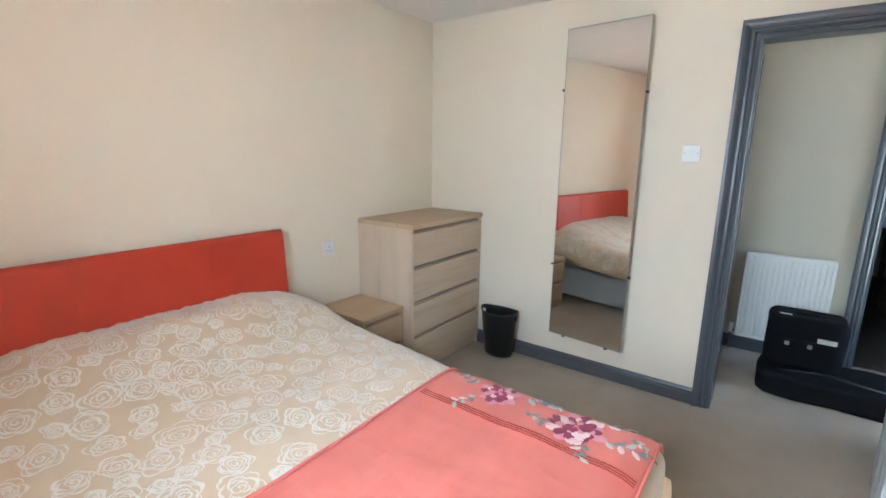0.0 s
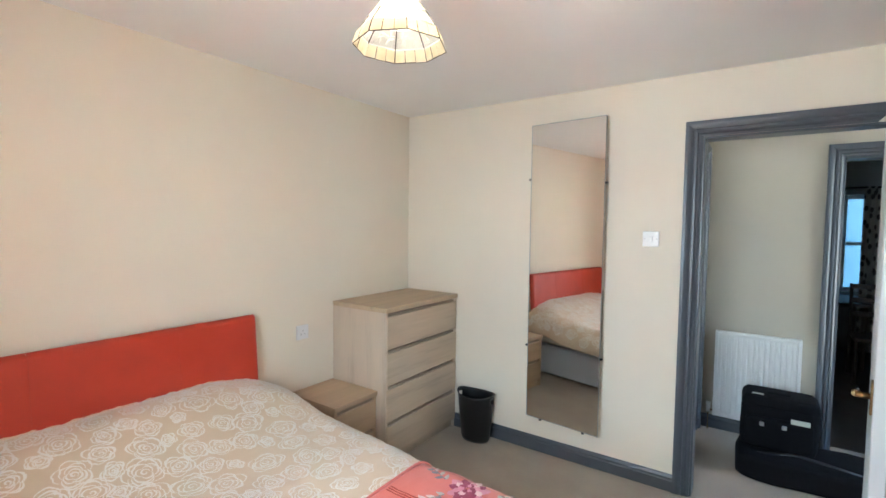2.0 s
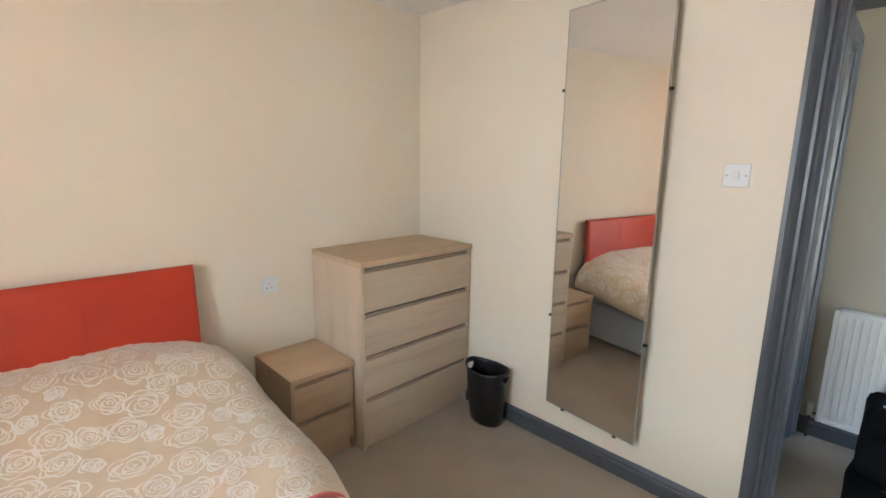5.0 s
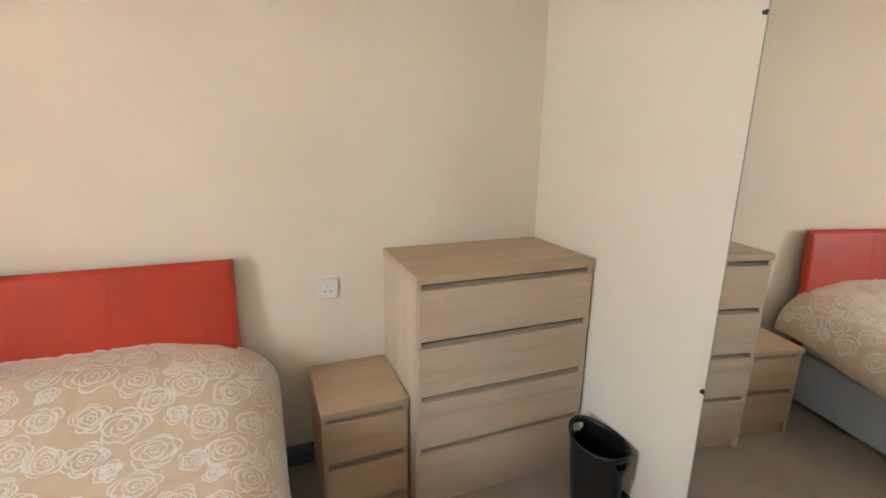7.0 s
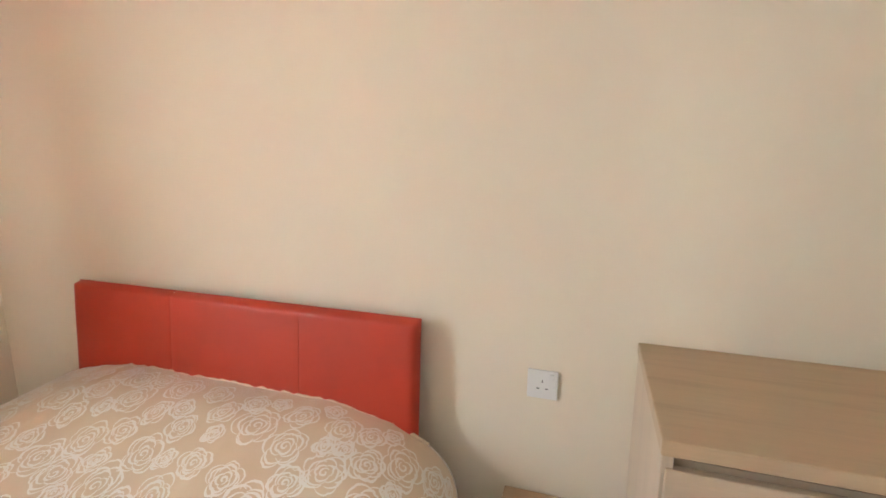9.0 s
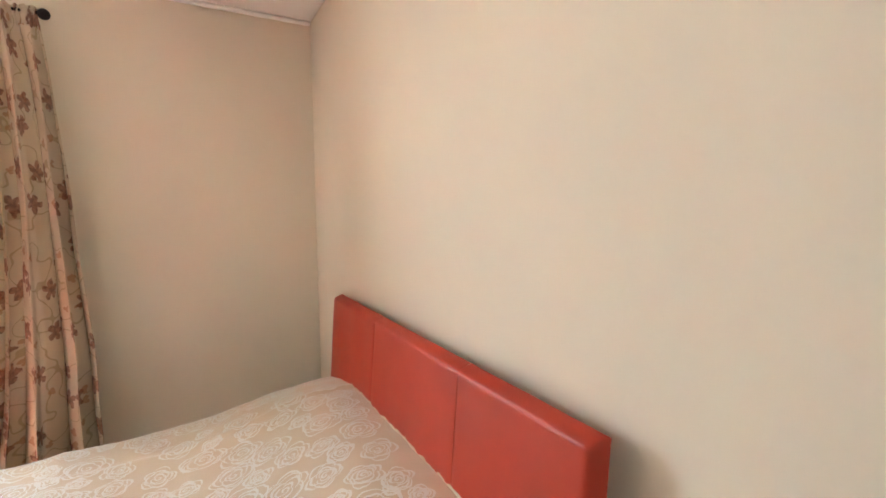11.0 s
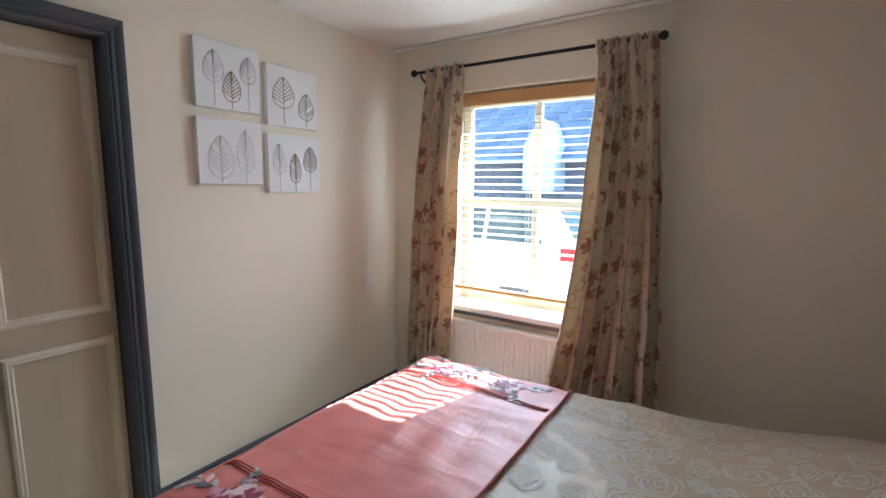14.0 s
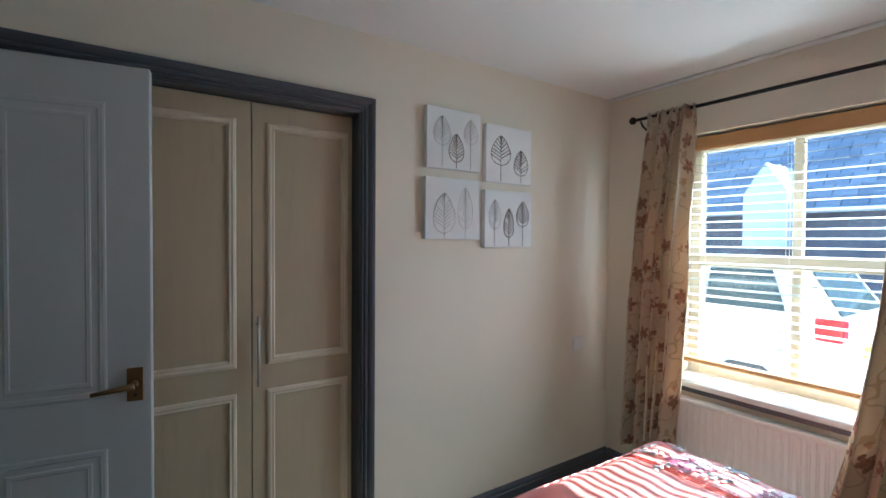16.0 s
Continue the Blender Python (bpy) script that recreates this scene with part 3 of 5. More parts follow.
# ---- radiators ----
def radiator(name, place, width, z0, z1, label, flutes):
    """place(a, d, z): along the wall, out of the wall, height."""
    th = thing(name, place(width / 2, 0.05, z0), label, "radiator")
    bm = bmesh.new()
    cols = []
    steps = flutes * 6
    for i in range(steps + 1):
        a = 0.02 + (width - 0.04) * i / steps
        ph = (i % 6) / 6
        d = 0.068 + (0.005 if 0.16 < ph < 0.67 else 0.0)
        cols.append([bm.verts.new(place(a, dd, zz)) for zz, dd in ((z0 + 0.02, 0.068), (z0 + 0.045, d), (z1 - 0.05, d), (z1 - 0.02, 0.068))])
    for c0, c1 in zip(cols, cols[1:]):
        for k in range(3):
            bm.faces.new((c0[k], c1[k], c1[k + 1], c0[k + 1]))
    part("front_panel", bm, RADIATOR, th)
    for a0, a1, zz0, zz1, nm in ((0.0, 0.022, z0, z1, "side_panel"), (width - 0.022, width, z0, z1, "side_panel"), (0.022, width - 0.022, z1 - 0.022, z1, "top_grille"), (0.022, width - 0.022, z0, z0 + 0.022, "bottom_edge")):
        part(nm, box(bmesh.new(), place(a0, 0.022, zz0), place(a1, 0.074, zz1), 0.004), RADIATOR, th)
    part("back_panel", box(bmesh.new(), place(0.022, 0.030, z0 + 0.022), place(width - 0.022, 0.045, z1 - 0.022)), RADIATOR, th)
    for a in (0.12, width - 0.12):
        part("wall_bracket", box(bmesh.new(), place(a - 0.02, 0.0, z0 + 0.1), place(a + 0.02, 0.03, z1 - 0.1)), RADIATOR, th)
    v = part("valve", tube(bmesh.new(), [place(-0.028, 0.045, z0 + 0.015), place(-0.028, 0.045, z0 + 0.085)], [0.012, 0.016], 12), PLASTIC, th, "white valve with brass pipe")
    part("pipe", tube(bmesh.new(), [place(-0.028, 0.045, 0.001), place(-0.028, 0.045, z0 + 0.03), place(0.005, 0.045, z0 + 0.03)], 0.0075, 8), BRONZE, v)
    return th


radiator("radiator", lambda a, d, z: (HALL_X - d, -2.03 - a, z), 0.50, 0.135, 0.76, "white panel radiator on the hall wall", 15)
radiator("radiator", lambda a, d, z: (W + d, -1.23 - a, z), 1.03, 0.13, 0.598, "white panel radiator under the bedroom window", 30)

# ---- bedroom door and wardrobe doors ----
HINGE, TIP = Vector((-0.075, -2.712, 0)), Vector((-0.918, -2.588, 0))
ang = math.degrees(math.atan2((TIP - HINGE).y, (TIP - HINGE).x))
LEAF = (TIP - HINGE).length
door = thing("door_1", HINGE, "white panelled bedroom door standing open into the room", "door", kind="structure")


def bead(parent, rect, depth, put, mat, w=0.014, name="moulding"):
    """A raised rounded frame on a panel; put(a, z, d) gives the place."""
    a0, a1, z0, z1 = rect
    for (p, q) in (((a0, z0), (a1, z0)), ((a1, z0), (a1, z1)), ((a1, z1), (a0, z1)), ((a0, z1), (a0, z0))):
        bm = bmesh.new()
        out = []
        for e, o in ((p, q), (q, p)):
            dx, dz = (o[0] - e[0]), (o[1] - e[1])
            L = math.hypot(dx, dz)
            ux, uz = dx / L, dz / L
            sgn = 1 if (e, o) == (p, q) else -1
            nx, nz = -uz * sgn, ux * sgn
            ring = []
            for off, d in ((-w, 0.0), (-w * 0.75, depth * 0.7), (-w * 0.2, depth), (w * 0.2, depth * 0.75), (w * 0.55, depth * 0.9), (w, 0.0)):
                ring.append(bm.verts.new(put(e[0] + nx * off + ux * off, e[1] + nz * off + uz * off, d)))
            out.append(ring)
        for k in range(5):
            bm.faces.new((out[0][k], out[0][k + 1], out[1][k + 1], out[1][k]))
        part(name, bm, mat, parent)


leaf = part("leaf", bmesh.new(), WHITE, door)
turn = Matrix.Translation(HINGE) @ Matrix.Rotation(radians(ang), 4, "Z")


def on_leaf(a, z, d):
    return turn @ Vector((a, -0.02 - d, z))      # the room side


bm = bmesh.new()
box(bm, (0.0, -0.02, FZ + 0.006), (LEAF, 0.02, 1.964), 0.003)
bm.transform(turn)
bm.to_mesh(leaf.data)
for a0, a1 in ((0.115, 0.375), (0.465, 0.725)):
    for z0, z1 in ((0.955, 1.835), (0.17, 0.775)):
        bead(leaf, (a0, a1, z0, z1), 0.0022, on_leaf, WHITE, 0.011)
        bead(leaf, (a0 + 0.035, a1 - 0.035, z0 + 0.035, z1 - 0.035), 0.0016, on_leaf, WHITE, 0.008)
hd = part("door_handle", bmesh.new(), BRONZE, door, "aged brass lever handle on a square plate")
bm = bmesh.new()
box(bm, (LEAF - 0.066, -0.027, 0.925), (LEAF - 0.022, -0.019, 1.030), 0.002)
tube(bm, [(LEAF - 0.044, -0.026, 0.980), (LEAF - 0.044, -0.062, 0.980)], 0.010, 12)
bm.transform(turn)
bm.to_mesh(hd.data)
bm = tube(bmesh.new(), [(LEAF - 0.040, -0.062, 0.981), (LEAF - 0.09, -0.064, 0.975), (LEAF - 0.150, -0.058, 0.966)], [0.010, 0.008, 0.0065], 10)
bm.transform(turn)
part("lever", bm, BRONZE, hd)
bm = tube(bmesh.new(), [(LEAF - 0.044, -0.028, 0.945), (LEAF - 0.044, -0.0265, 0.945)], 0.006, 10)
bm.transform(turn)
part("keyhole", bm, HOLE, hd)

YW = D - 0.065
split = -1.252
for a0, a1, hinge_side in ((WARD_A + 0.013, split - 0.002, 1), (split + 0.002, -0.805, -1), (-0.801, WARD_B - 0.013, -1)):
    wd = thing("wardrobe_door", ((a0 + a1) / 2, YW, 0.01), "pale maple wardrobe door with two framed panels, closed", "wardrobe door", "wardrobe doors")
    lf = part("panel", box(bmesh.new(), (a0, YW - 0.02, FZ + 0.005), (a1, YW, WARD_H - 0.014), 0.002), MAPLE, wd)
    for z0, z1 in ((0.948, 1.880), (0.10, 0.815)):
        bead(lf, (a0 + (0.036 if hinge_side == 1 else 0.070), a1 - (0.070 if hinge_side == 1 else 0.036), z0, z1), 0.012, lambda a, zz, d: (a, YW + d, zz), MAPLE_TRIM, 0.017)
    if hinge_side == 1:
        h = part("handle", tube(bmesh.new(), [(split - 0.020, YW + 0.028, 0.855), (split - 0.020, YW + 0.028, 1.132)], 0.006, 10), STEEL, wd, "slim steel bar handle")
        for zz in (0.87, 1.10):
            part("handle_post", tube(bmesh.new(), [(split - 0.020, YW - 0.001, zz), (split - 0.020, YW + 0.028, zz)], 0.005, 8), STEEL, h)


# ---- bed: divan, mattress, headboard ----
bed = thing("bed", (-2.06, -1.05, 0), "double divan bed with a red faux leather headboard", "bed")
part("divan_base", box(bmesh.new(), (-2.745, -2.0, 0.045), (-1.385, -0.10, 0.33), 0.02, 2), DIVAN, bed, "pale quilted divan base")
part("mattress", box(bmesh.new(), (-2.735, -1.99, 0.332), (-1.395, -0.11, 0.53), 0.05, 3), LINEN, bed, "cream mattress")
for x in (-2.65, -1.48):
    for y in (-1.9, -0.2):
        part("castor", tube(bmesh.new(), [(x, y, FZ), (x, y, 0.047)], 0.022, 12), BLACK, bed)


def lean(z):
    """The headboard stands a little further out from the wall towards its foot."""
    return 0.016 + 0.045 * (1.013 - z) / 0.6


bm = box(bmesh.new(), (-2.781, -0.045, 0.30), (-1.385, -0.012, 0.997), 0.006)
for v in bm.verts:
    v.co.y -= lean(v.co.z)
hb = part("headboard", bm, LEATHER, bed, "red faux leather headboard in three padded panels")
edges = [-2.793, -2.304, -1.776, -1.374]


def padded(x0, x1, z0, z1, back, front, first, last):
    """A stuffed panel: bulging face, rounded rim."""
    nu, nv = 48, 56

    def point(i, j):
        u, v = i / nu, j / nv
        eu, ev = min(u, 1 - u) * (x1 - x0), min(v, 1 - v) * (z1 - z0)
        outer = (u < 0.5 and first) or (u > 0.5 and last)
        ru = 0.022 if outer else 0.0012
        fu, fv = min(1, eu / ru), min(1, ev / 0.016)
        fall = math.sqrt(max(0.0, 1 - (1 - fu) ** 2)) * (0.95 if outer else 0.03) + (0.05 if outer else 0.97)
        deep = (front - back) * fall * (math.sqrt(max(0.0, 1 - (1 - fv) ** 2)))
        ripple = 0.002 * noise.noise(((x0 + u * (x1 - x0)) * 8, v * 3, 1.0))
        return (x0 + u * (x1 - x0), -(back + deep) - ripple - lean(z0 + v * (z1 - z0)), z0 + v * (z1 - z0))
    return grid(bmesh.new(), nu, nv, point)


for k in range(3):
    part("panel", padded(edges[k] + 0.0004, edges[k + 1] - 0.0004, 0.42, 1.013, 0.03, 0.066, k == 0, k == 2), LEATHER, hb)
for x in edges[1:3]:
    part("seam", tube(bmesh.new(), [(x, -0.0655 - lean(0.45), 0.45), (x, -0.0655 - lean(0.976), 0.976), (x, -0.0655 - lean(0.995), 0.995), (x, -0.066, 1.0105), (x, -0.052, 1.0135)], 0.0008, 6), plain("seam_thread", (0.40, 0.04, 0.018), 0.6), hb)

# ---- duvet and runner: sheets laid over the mattress ----
XC = -2.080


def smooth(a, b, v):
    t = max(0.0, min(1.0, (v - a) / (b - a)))
    return t * t * (3 - 2 * t)


def bed_top(x, y):
    s = abs(x - XC) / 0.72
    hump = 0.161 * math.exp(-((y + 0.16) / 0.34) ** 2) * (1 - 0.42 * min(1.0, s) ** 4)
    roll = 0.012 * noise.noise((x * 2.2, y * 2.6, 0.0)) + 0.006 * noise.noise((x * 6.0, y * 5.0, 4.0))
    return 0.574 + hump + roll


def drape(u, v, off, hang_wide):
    """u: metres across from the middle, v: metres from the headboard; off: height above the sheet below."""
    y = -0.095 - v
    half = 0.717 + hang_wide * smooth(-1.45, -0.85, y)
    r = 0.10 + 0.6 * (half - 0.717)
    s, sg = abs(u), 1 if u >= 0 else -1
    a = half - r
    if s < a:
        x, drop = s, 0.0
    elif s < a + r * math.pi / 2:
        th = (s - a) / r
        x, drop = a + r * math.sin(th), r * (1 - math.cos(th))
    else:
        x, drop = half - 0.12 * (s - a - r * math.pi / 2), r + (s - a - r * math.pi / 2)
        x += 0.016 * noise.noise((v * 5.5, sg * 3.0, 2.0)) * min(1.0, drop * 5)
    length = 1.815
    drop_v = 0.0
    if v > length:
        th = (v - length) / 0.09
        if th < math.pi / 2:
            y = -0.095 - length - 0.09 * math.sin(th)
            drop_v = 0.09 * (1 - math.cos(th))
        else:
            y = -0.095 - length - 0.09 - 0.08 * (v - length - 0.09 * math.pi / 2)
            drop_v = 0.09 + (v - length - 0.09 * math.pi / 2)
    fall = max(drop, drop_v) + 0.25 * min(drop, drop_v)
    wx = XC + sg * x
    z = bed_top(XC + sg * min(x, half), y) - fall
    if off:
        n = Vector((sg * min(1.0, drop / r), -min(1.0, drop_v / 0.09), max(0.0, 1 - fall / r)))
        return Vector((wx, y, z)) + n.normalized() * off
    return Vector((wx, y, z))


def fold_line(x, y):
    """Slight pressed creases in the cover."""
    c = 0.0
    for px, py, ax, ay, h in ((-2.1, -0.62, 1.0, 0.06, 0.003), (-1.9, -1.0, 0.08, 1.0, 0.003), (-2.58, -0.9, 0.10, 1.0, 0.007), (-2.3, -0.95, 1.0, 0.1, 0.003)):
        L = math.hypot(ax, ay)
        d = abs((x - px) * ay - (y - py) * ax) / L
        c += h * math.exp(-(d / 0.012) ** 2)
    return c


NU, NV = 130, 150
dv = thing("duvet", (XC, -1.0, 0.55), "beige cotton duvet cover printed with white line roses", "duvet")


def cover_at(u, v):
    """The cover's surface: u metres across from the middle, v metres from the headboard."""
    p = drape(u, v, 0.0, 0.120)
    p.z += fold_line(p.x, p.y) + 0.004 * noise.noise((p.x * 14, p.y * 11, 7.0)) + 0.004 * max(0.0, 1 - 6 * abs(noise.noise((p.x * 2.6 + p.y, p.y * 3.4, 21.0)))) * (0.5 + noise.noise((p.x * 3, p.y * 3, 30.0)))
    return p


ob = part("cover", grid(bmesh.new(), NU, NV, lambda i, j: cover_at((i / NU - 0.5) * 1.93, j / NV * 2.06), lambda a, b: (a / NU * 1.93 + 3, b / NV * 2.06 + 5)), DUVET, dv, "beige sateen cover")
smooth_part(ob, thick=0.022)


COVER = [[cover_at((i / NU - 0.5) * 1.93, j / NV * 2.06) for j in range(NV + 1)] for i in range(NU + 1)]


pts = [cover_at((i / 90 - 0.5) * 1.50, 0.004) + Vector((0, 0.004 * noise.noise((i * 0.5, 0, 3)), 0.002 + 0.004 * noise.noise((i * 0.7, 2, 5)))) for i in range(91)]
part("piped_edge", tube(bmesh.new(), pts, 0.006, 6), DUVET, dv, "gathered seam along the headboard end")


def over_cover(u, v, up):
    """A point lifted off the woven cover along its normal."""
    fi, fj = max(0.0, min(NU - 1e-4, (u / 1.93 + 0.5) * NU)), max(0.0, min(NV - 1e-4, v / 2.06 * NV))
    i, j = int(fi), int(fj)
    a, b, c, d = COVER[i][j], COVER[i + 1][j], COVER[i][j + 1], COVER[i + 1][j + 1]
    p = a.lerp(b, fi - i).lerp(c.lerp(d, fi - i), fj - j)
    return p + (c - a).cross(b - a).normalized() * up


def ribbon(verts, faces, path, width):
    """A printed line of the given width through (u, v) points, tapering at its ends."""
    n = len(path)
    start = len(verts)
    for k, (u, v) in enumerate(path):
        a, b = path[max(k - 1, 0)], path[min(k + 1, n - 1)]
        du, dw = b[0] - a[0], b[1] - a[1]
        L = math.hypot(du, dw) or 1.0
        w = width * (0.35 + 0.65 * min(1.0, 3.0 * min(k, n - 1 - k) / n))
        for sgn in (-0.5, 0.5):
            verts.append(over_cover(u - dw / L * w * sgn, v + du / L * w * sgn, 0.0022))
    for k in range(n - 1):
        q = start + 2 * k
        faces.append((q, q + 1, q + 3, q + 2))


def rose(verts, faces, cu, cv, R, rnd):
    """A line-drawn rose: a coiled heart and rings of cupped, overlapping petals."""
    turn0 = rnd.uniform(0, math.tau)
    squash = rnd.uniform(0.84, 1.0)
    lean_ = rnd.uniform(0, math.pi)

    def put(r, a):
        x, y = r * math.cos(a), r * math.sin(a) * squash
        return (cu + x * math.cos(lean_) - y * math.sin(lean_), cv + x * math.sin(lean_) + y * math.cos(lean_))

    ribbon(verts, faces, [put(R * (0.05 + 0.016 * k), turn0 + 0.62 * k) for k in range(12)], 0.0062)
    for reach, count, cup in ((0.42, 3, 0.34), (0.64, 3, 0.32), (0.82, 4, 0.30), (1.0, 5, 0.28)):
        shift = rnd.uniform(0, math.tau)
        for p in range(count):
            a0 = shift + p / count * math.tau + rnd.uniform(-0.22, 0.22)
            span = math.tau / count * rnd.uniform(0.95, 1.25)
            rr = R * reach * rnd.uniform(0.86, 1.08)
            bite, deep, tip = rnd.uniform(0.3, 0.7), rnd.uniform(0.05, 0.35), rnd.uniform(-0.12, 0.12)
            path = []
            for k in range(12):
                t = k / 11
                bulge = math.sin(math.pi * t) ** 0.7 - deep * math.exp(-((t - bite) / 0.09) ** 2) + tip * (t - 0.5)
                path.append(put(rr * (1 - cup + cup * bulge), a0 + span * (t + 0.06 * math.sin(math.tau * t))))
            ribbon(verts, faces, path, rnd.uniform(0.0046, 0.0078))


verts, faces, centres = [], [], []
rnd = random.Random(41)
for k in range(5200):
    R = rnd.choice((0.052, 0.060, 0.066, 0.074)) if k < 2600 else rnd.choice((0.034, 0.040, 0.046))
    cu, cv = rnd.uniform(-0.93 + R, 0.93 - R), rnd.uniform(0.02 + R, 1.42)
    if all(math.hypot(cu - a, cv - b) > 0.77 * (R + c) for a, b, c in centres):
        centres.append((cu, cv, R))
for cu, cv, R in centres:
    rose(verts, faces, cu, cv, R, rnd)
me = bpy.data.meshes.new("rose_print")
me.from_pydata(verts, [], faces)
me.materials.append(ROSE_WHITE)
tagged(part("rose_print", me, None, dv, "white line-drawn roses"), kind="stuff")

rn = thing("bed_runner", (XC, -1.65, 0.6), "salmon satin bed runner with embroidered flowers at both ends", "bed runner")
R0, R1 = 1.128, 1.89


def runner_point(i, j):
    u, v = (i / 120 - 0.5) * 2 * 0.80, R0 + (R1 - R0) * j / 70
    p = drape(u, v, 0.014, 0.0)
    quilt = 0.006 * math.sin(v * 34 + 2.0 * noise.noise((u * 3, v * 2, 1.0))) * noise.noise((u * 4, v * 3, 8.0))
    p.z += 0.006 * noise.noise((p.x * 6, p.y * 9, 3.0)) + quilt
    return p


ob = part("satin", grid(bmesh.new(), 120, 70, runner_point, lambda a, b: (a / 120 * 1.6, b / 70 * 0.8)), SATIN, rn)
smooth_part(ob, thick=0.012)


def on_runner(x, y, up=0.0):
    u = x - XC
    p = drape(u, -0.095 - y, 0.014, 0.0)
    p.z += 0.006 * noise.noise((p.x * 6, p.y * 9, 3.0)) + up
    return p


for sx in (-1.640, -2.512):
    for k in range(3):
        x = sx + (k - 1) * 0.011
        pts = [on_runner(x + 0.004 * noise.noise((j * 0.6, x, 2.0)), -1.24 - 0.73 * j / 40, 0.003) for j in range(41)]
        part("stitched_line", tube(bmesh.new(), pts, 0.0022, 5), STITCH, rn, "dark red stitched line")
for j, v in ((0, R0), (1, R1)):
    pts = [drape((i / 60 - 0.5) * 1.6, v, 0.016, 0.0) + Vector((0, 0, 0.002)) for i in range(61)]
    part("piping", tube(bmesh.new(), pts, 0.005, 6), SATIN, rn, "salmon piped edge")
for sg in (-1, 1):
    pts = [drape(sg * 0.80, R0 + (R1 - R0) * i / 40, 0.016, 0.0) for i in range(41)]
    part("piping", tube(bmesh.new(), pts, 0.005, 6), SATIN, rn)


def petal(bm, x, y, ang, L, wd, mat, lift):
    """A pointed stitched petal lying on the satin."""
    c, s = math.cos(ang), math.sin(ang)
    n = 7
    mid, lft, rgt = [], [], []
    for k in range(n + 1):
        t = k / n
        w_ = wd * math.sin(math.pi * min(1.0, t * 0.90 + 0.08)) ** 0.55
        for row, o, h in ((mid, 0, 0.003), (lft, w_, 0.0), (rgt, -w_, 0.0)):
            px, py = x + c * t * L - s * o, y + s * t * L + c * o
            row.append(bm.verts.new(on_runner(px, py, 0.004 + lift + h)))
    for k in range(n):
        for r0, r1 in ((lft, mid), (mid, rgt)):
            f = bm.faces.new((r0[k], r0[k + 1], r1[k + 1], r1[k]))
            f.material_index, f.smooth = mat, True


def flower(x, y, R, seed):
    rnd = random.Random(seed)
    bm = bmesh.new()
    for count, reach, wide, tones, lift in ((11, 1.0, 0.24, (0, 1, 1, 2), 0.0), (10, 0.84, 0.23, (0, 0, 1, 2), 0.0018), (9, 0.66, 0.21, (0, 1, 2, 2), 0.0036), (8, 0.50, 0.17, (0, 0, 1, 2), 0.0052), (6, 0.34, 0.12, (0, 0, 1), 0.0066)):
        for k in range(count):
            a = k / count * math.tau + rnd.uniform(-0.2, 0.2)
            s0 = R * reach * rnd.uniform(0.18, 0.42)
            petal(bm, x + s0 * math.cos(a), y + s0 * math.sin(a), a, R * reach * rnd.uniform(0.6, 0.85), R * wide, rnd.choice(tones), lift)
    part("embroidered_flower", bm, PETALS, rn, "plum and pink embroidered peony")


def sprig(x, y, ang, L, seed):
    rnd = random.Random(seed)
    n = 6
    for k in range(n):
        t = k / n
        px, py = x + math.cos(ang) * L * t, y + math.sin(ang) * L * t
        bm = bmesh.new()
        tone = rnd.choice((3, 4, 3, 2))
        petal(bm, px, py, ang + (0.9 if k % 2 else -0.9) + rnd.uniform(-0.3, 0.3), L * rnd.uniform(0.24, 0.38), L * 0.085, 0, 0.0)
        part("embroidered_leaf", bm, PETALS[tone], rn)
    pts = [on_runner(x + math.cos(ang) * L * t / 8, y + math.sin(ang) * L * t / 8, 0.005) for t in range(9)]
    part("embroidered_stem", tube(bmesh.new(), pts, 0.0015, 5), PETALS[3], rn)


for xs, sgn in ((-1.505, 1), (-2.63, -1)):
    flower(xs + 0.01, -1.47, 0.078, 3 + sgn)
    flower(xs - 0.01 * sgn, -1.76, 0.088, 7 + sgn)
    for k, (dx, dy, an, L) in enumerate(((0.02, -1.37, 1.2, 0.09), (-0.06, -1.42, 2.6, 0.10), (0.05, -1.57, -1.2, 0.12), (-0.03, -1.60, -1.9, 0.10), (0.05, -1.68, 0.9, 0.10), (-0.07, -1.80, 3.4, 0.09), (-0.03, -1.86, -1.5, 0.11), (0.06, -1.84, -0.9, 0.09), (0.03, -1.92, -1.9, 0.07))):
        sprig(xs + dx * sgn, dy, an if sgn > 0 else math.pi - an, L, k + 20)


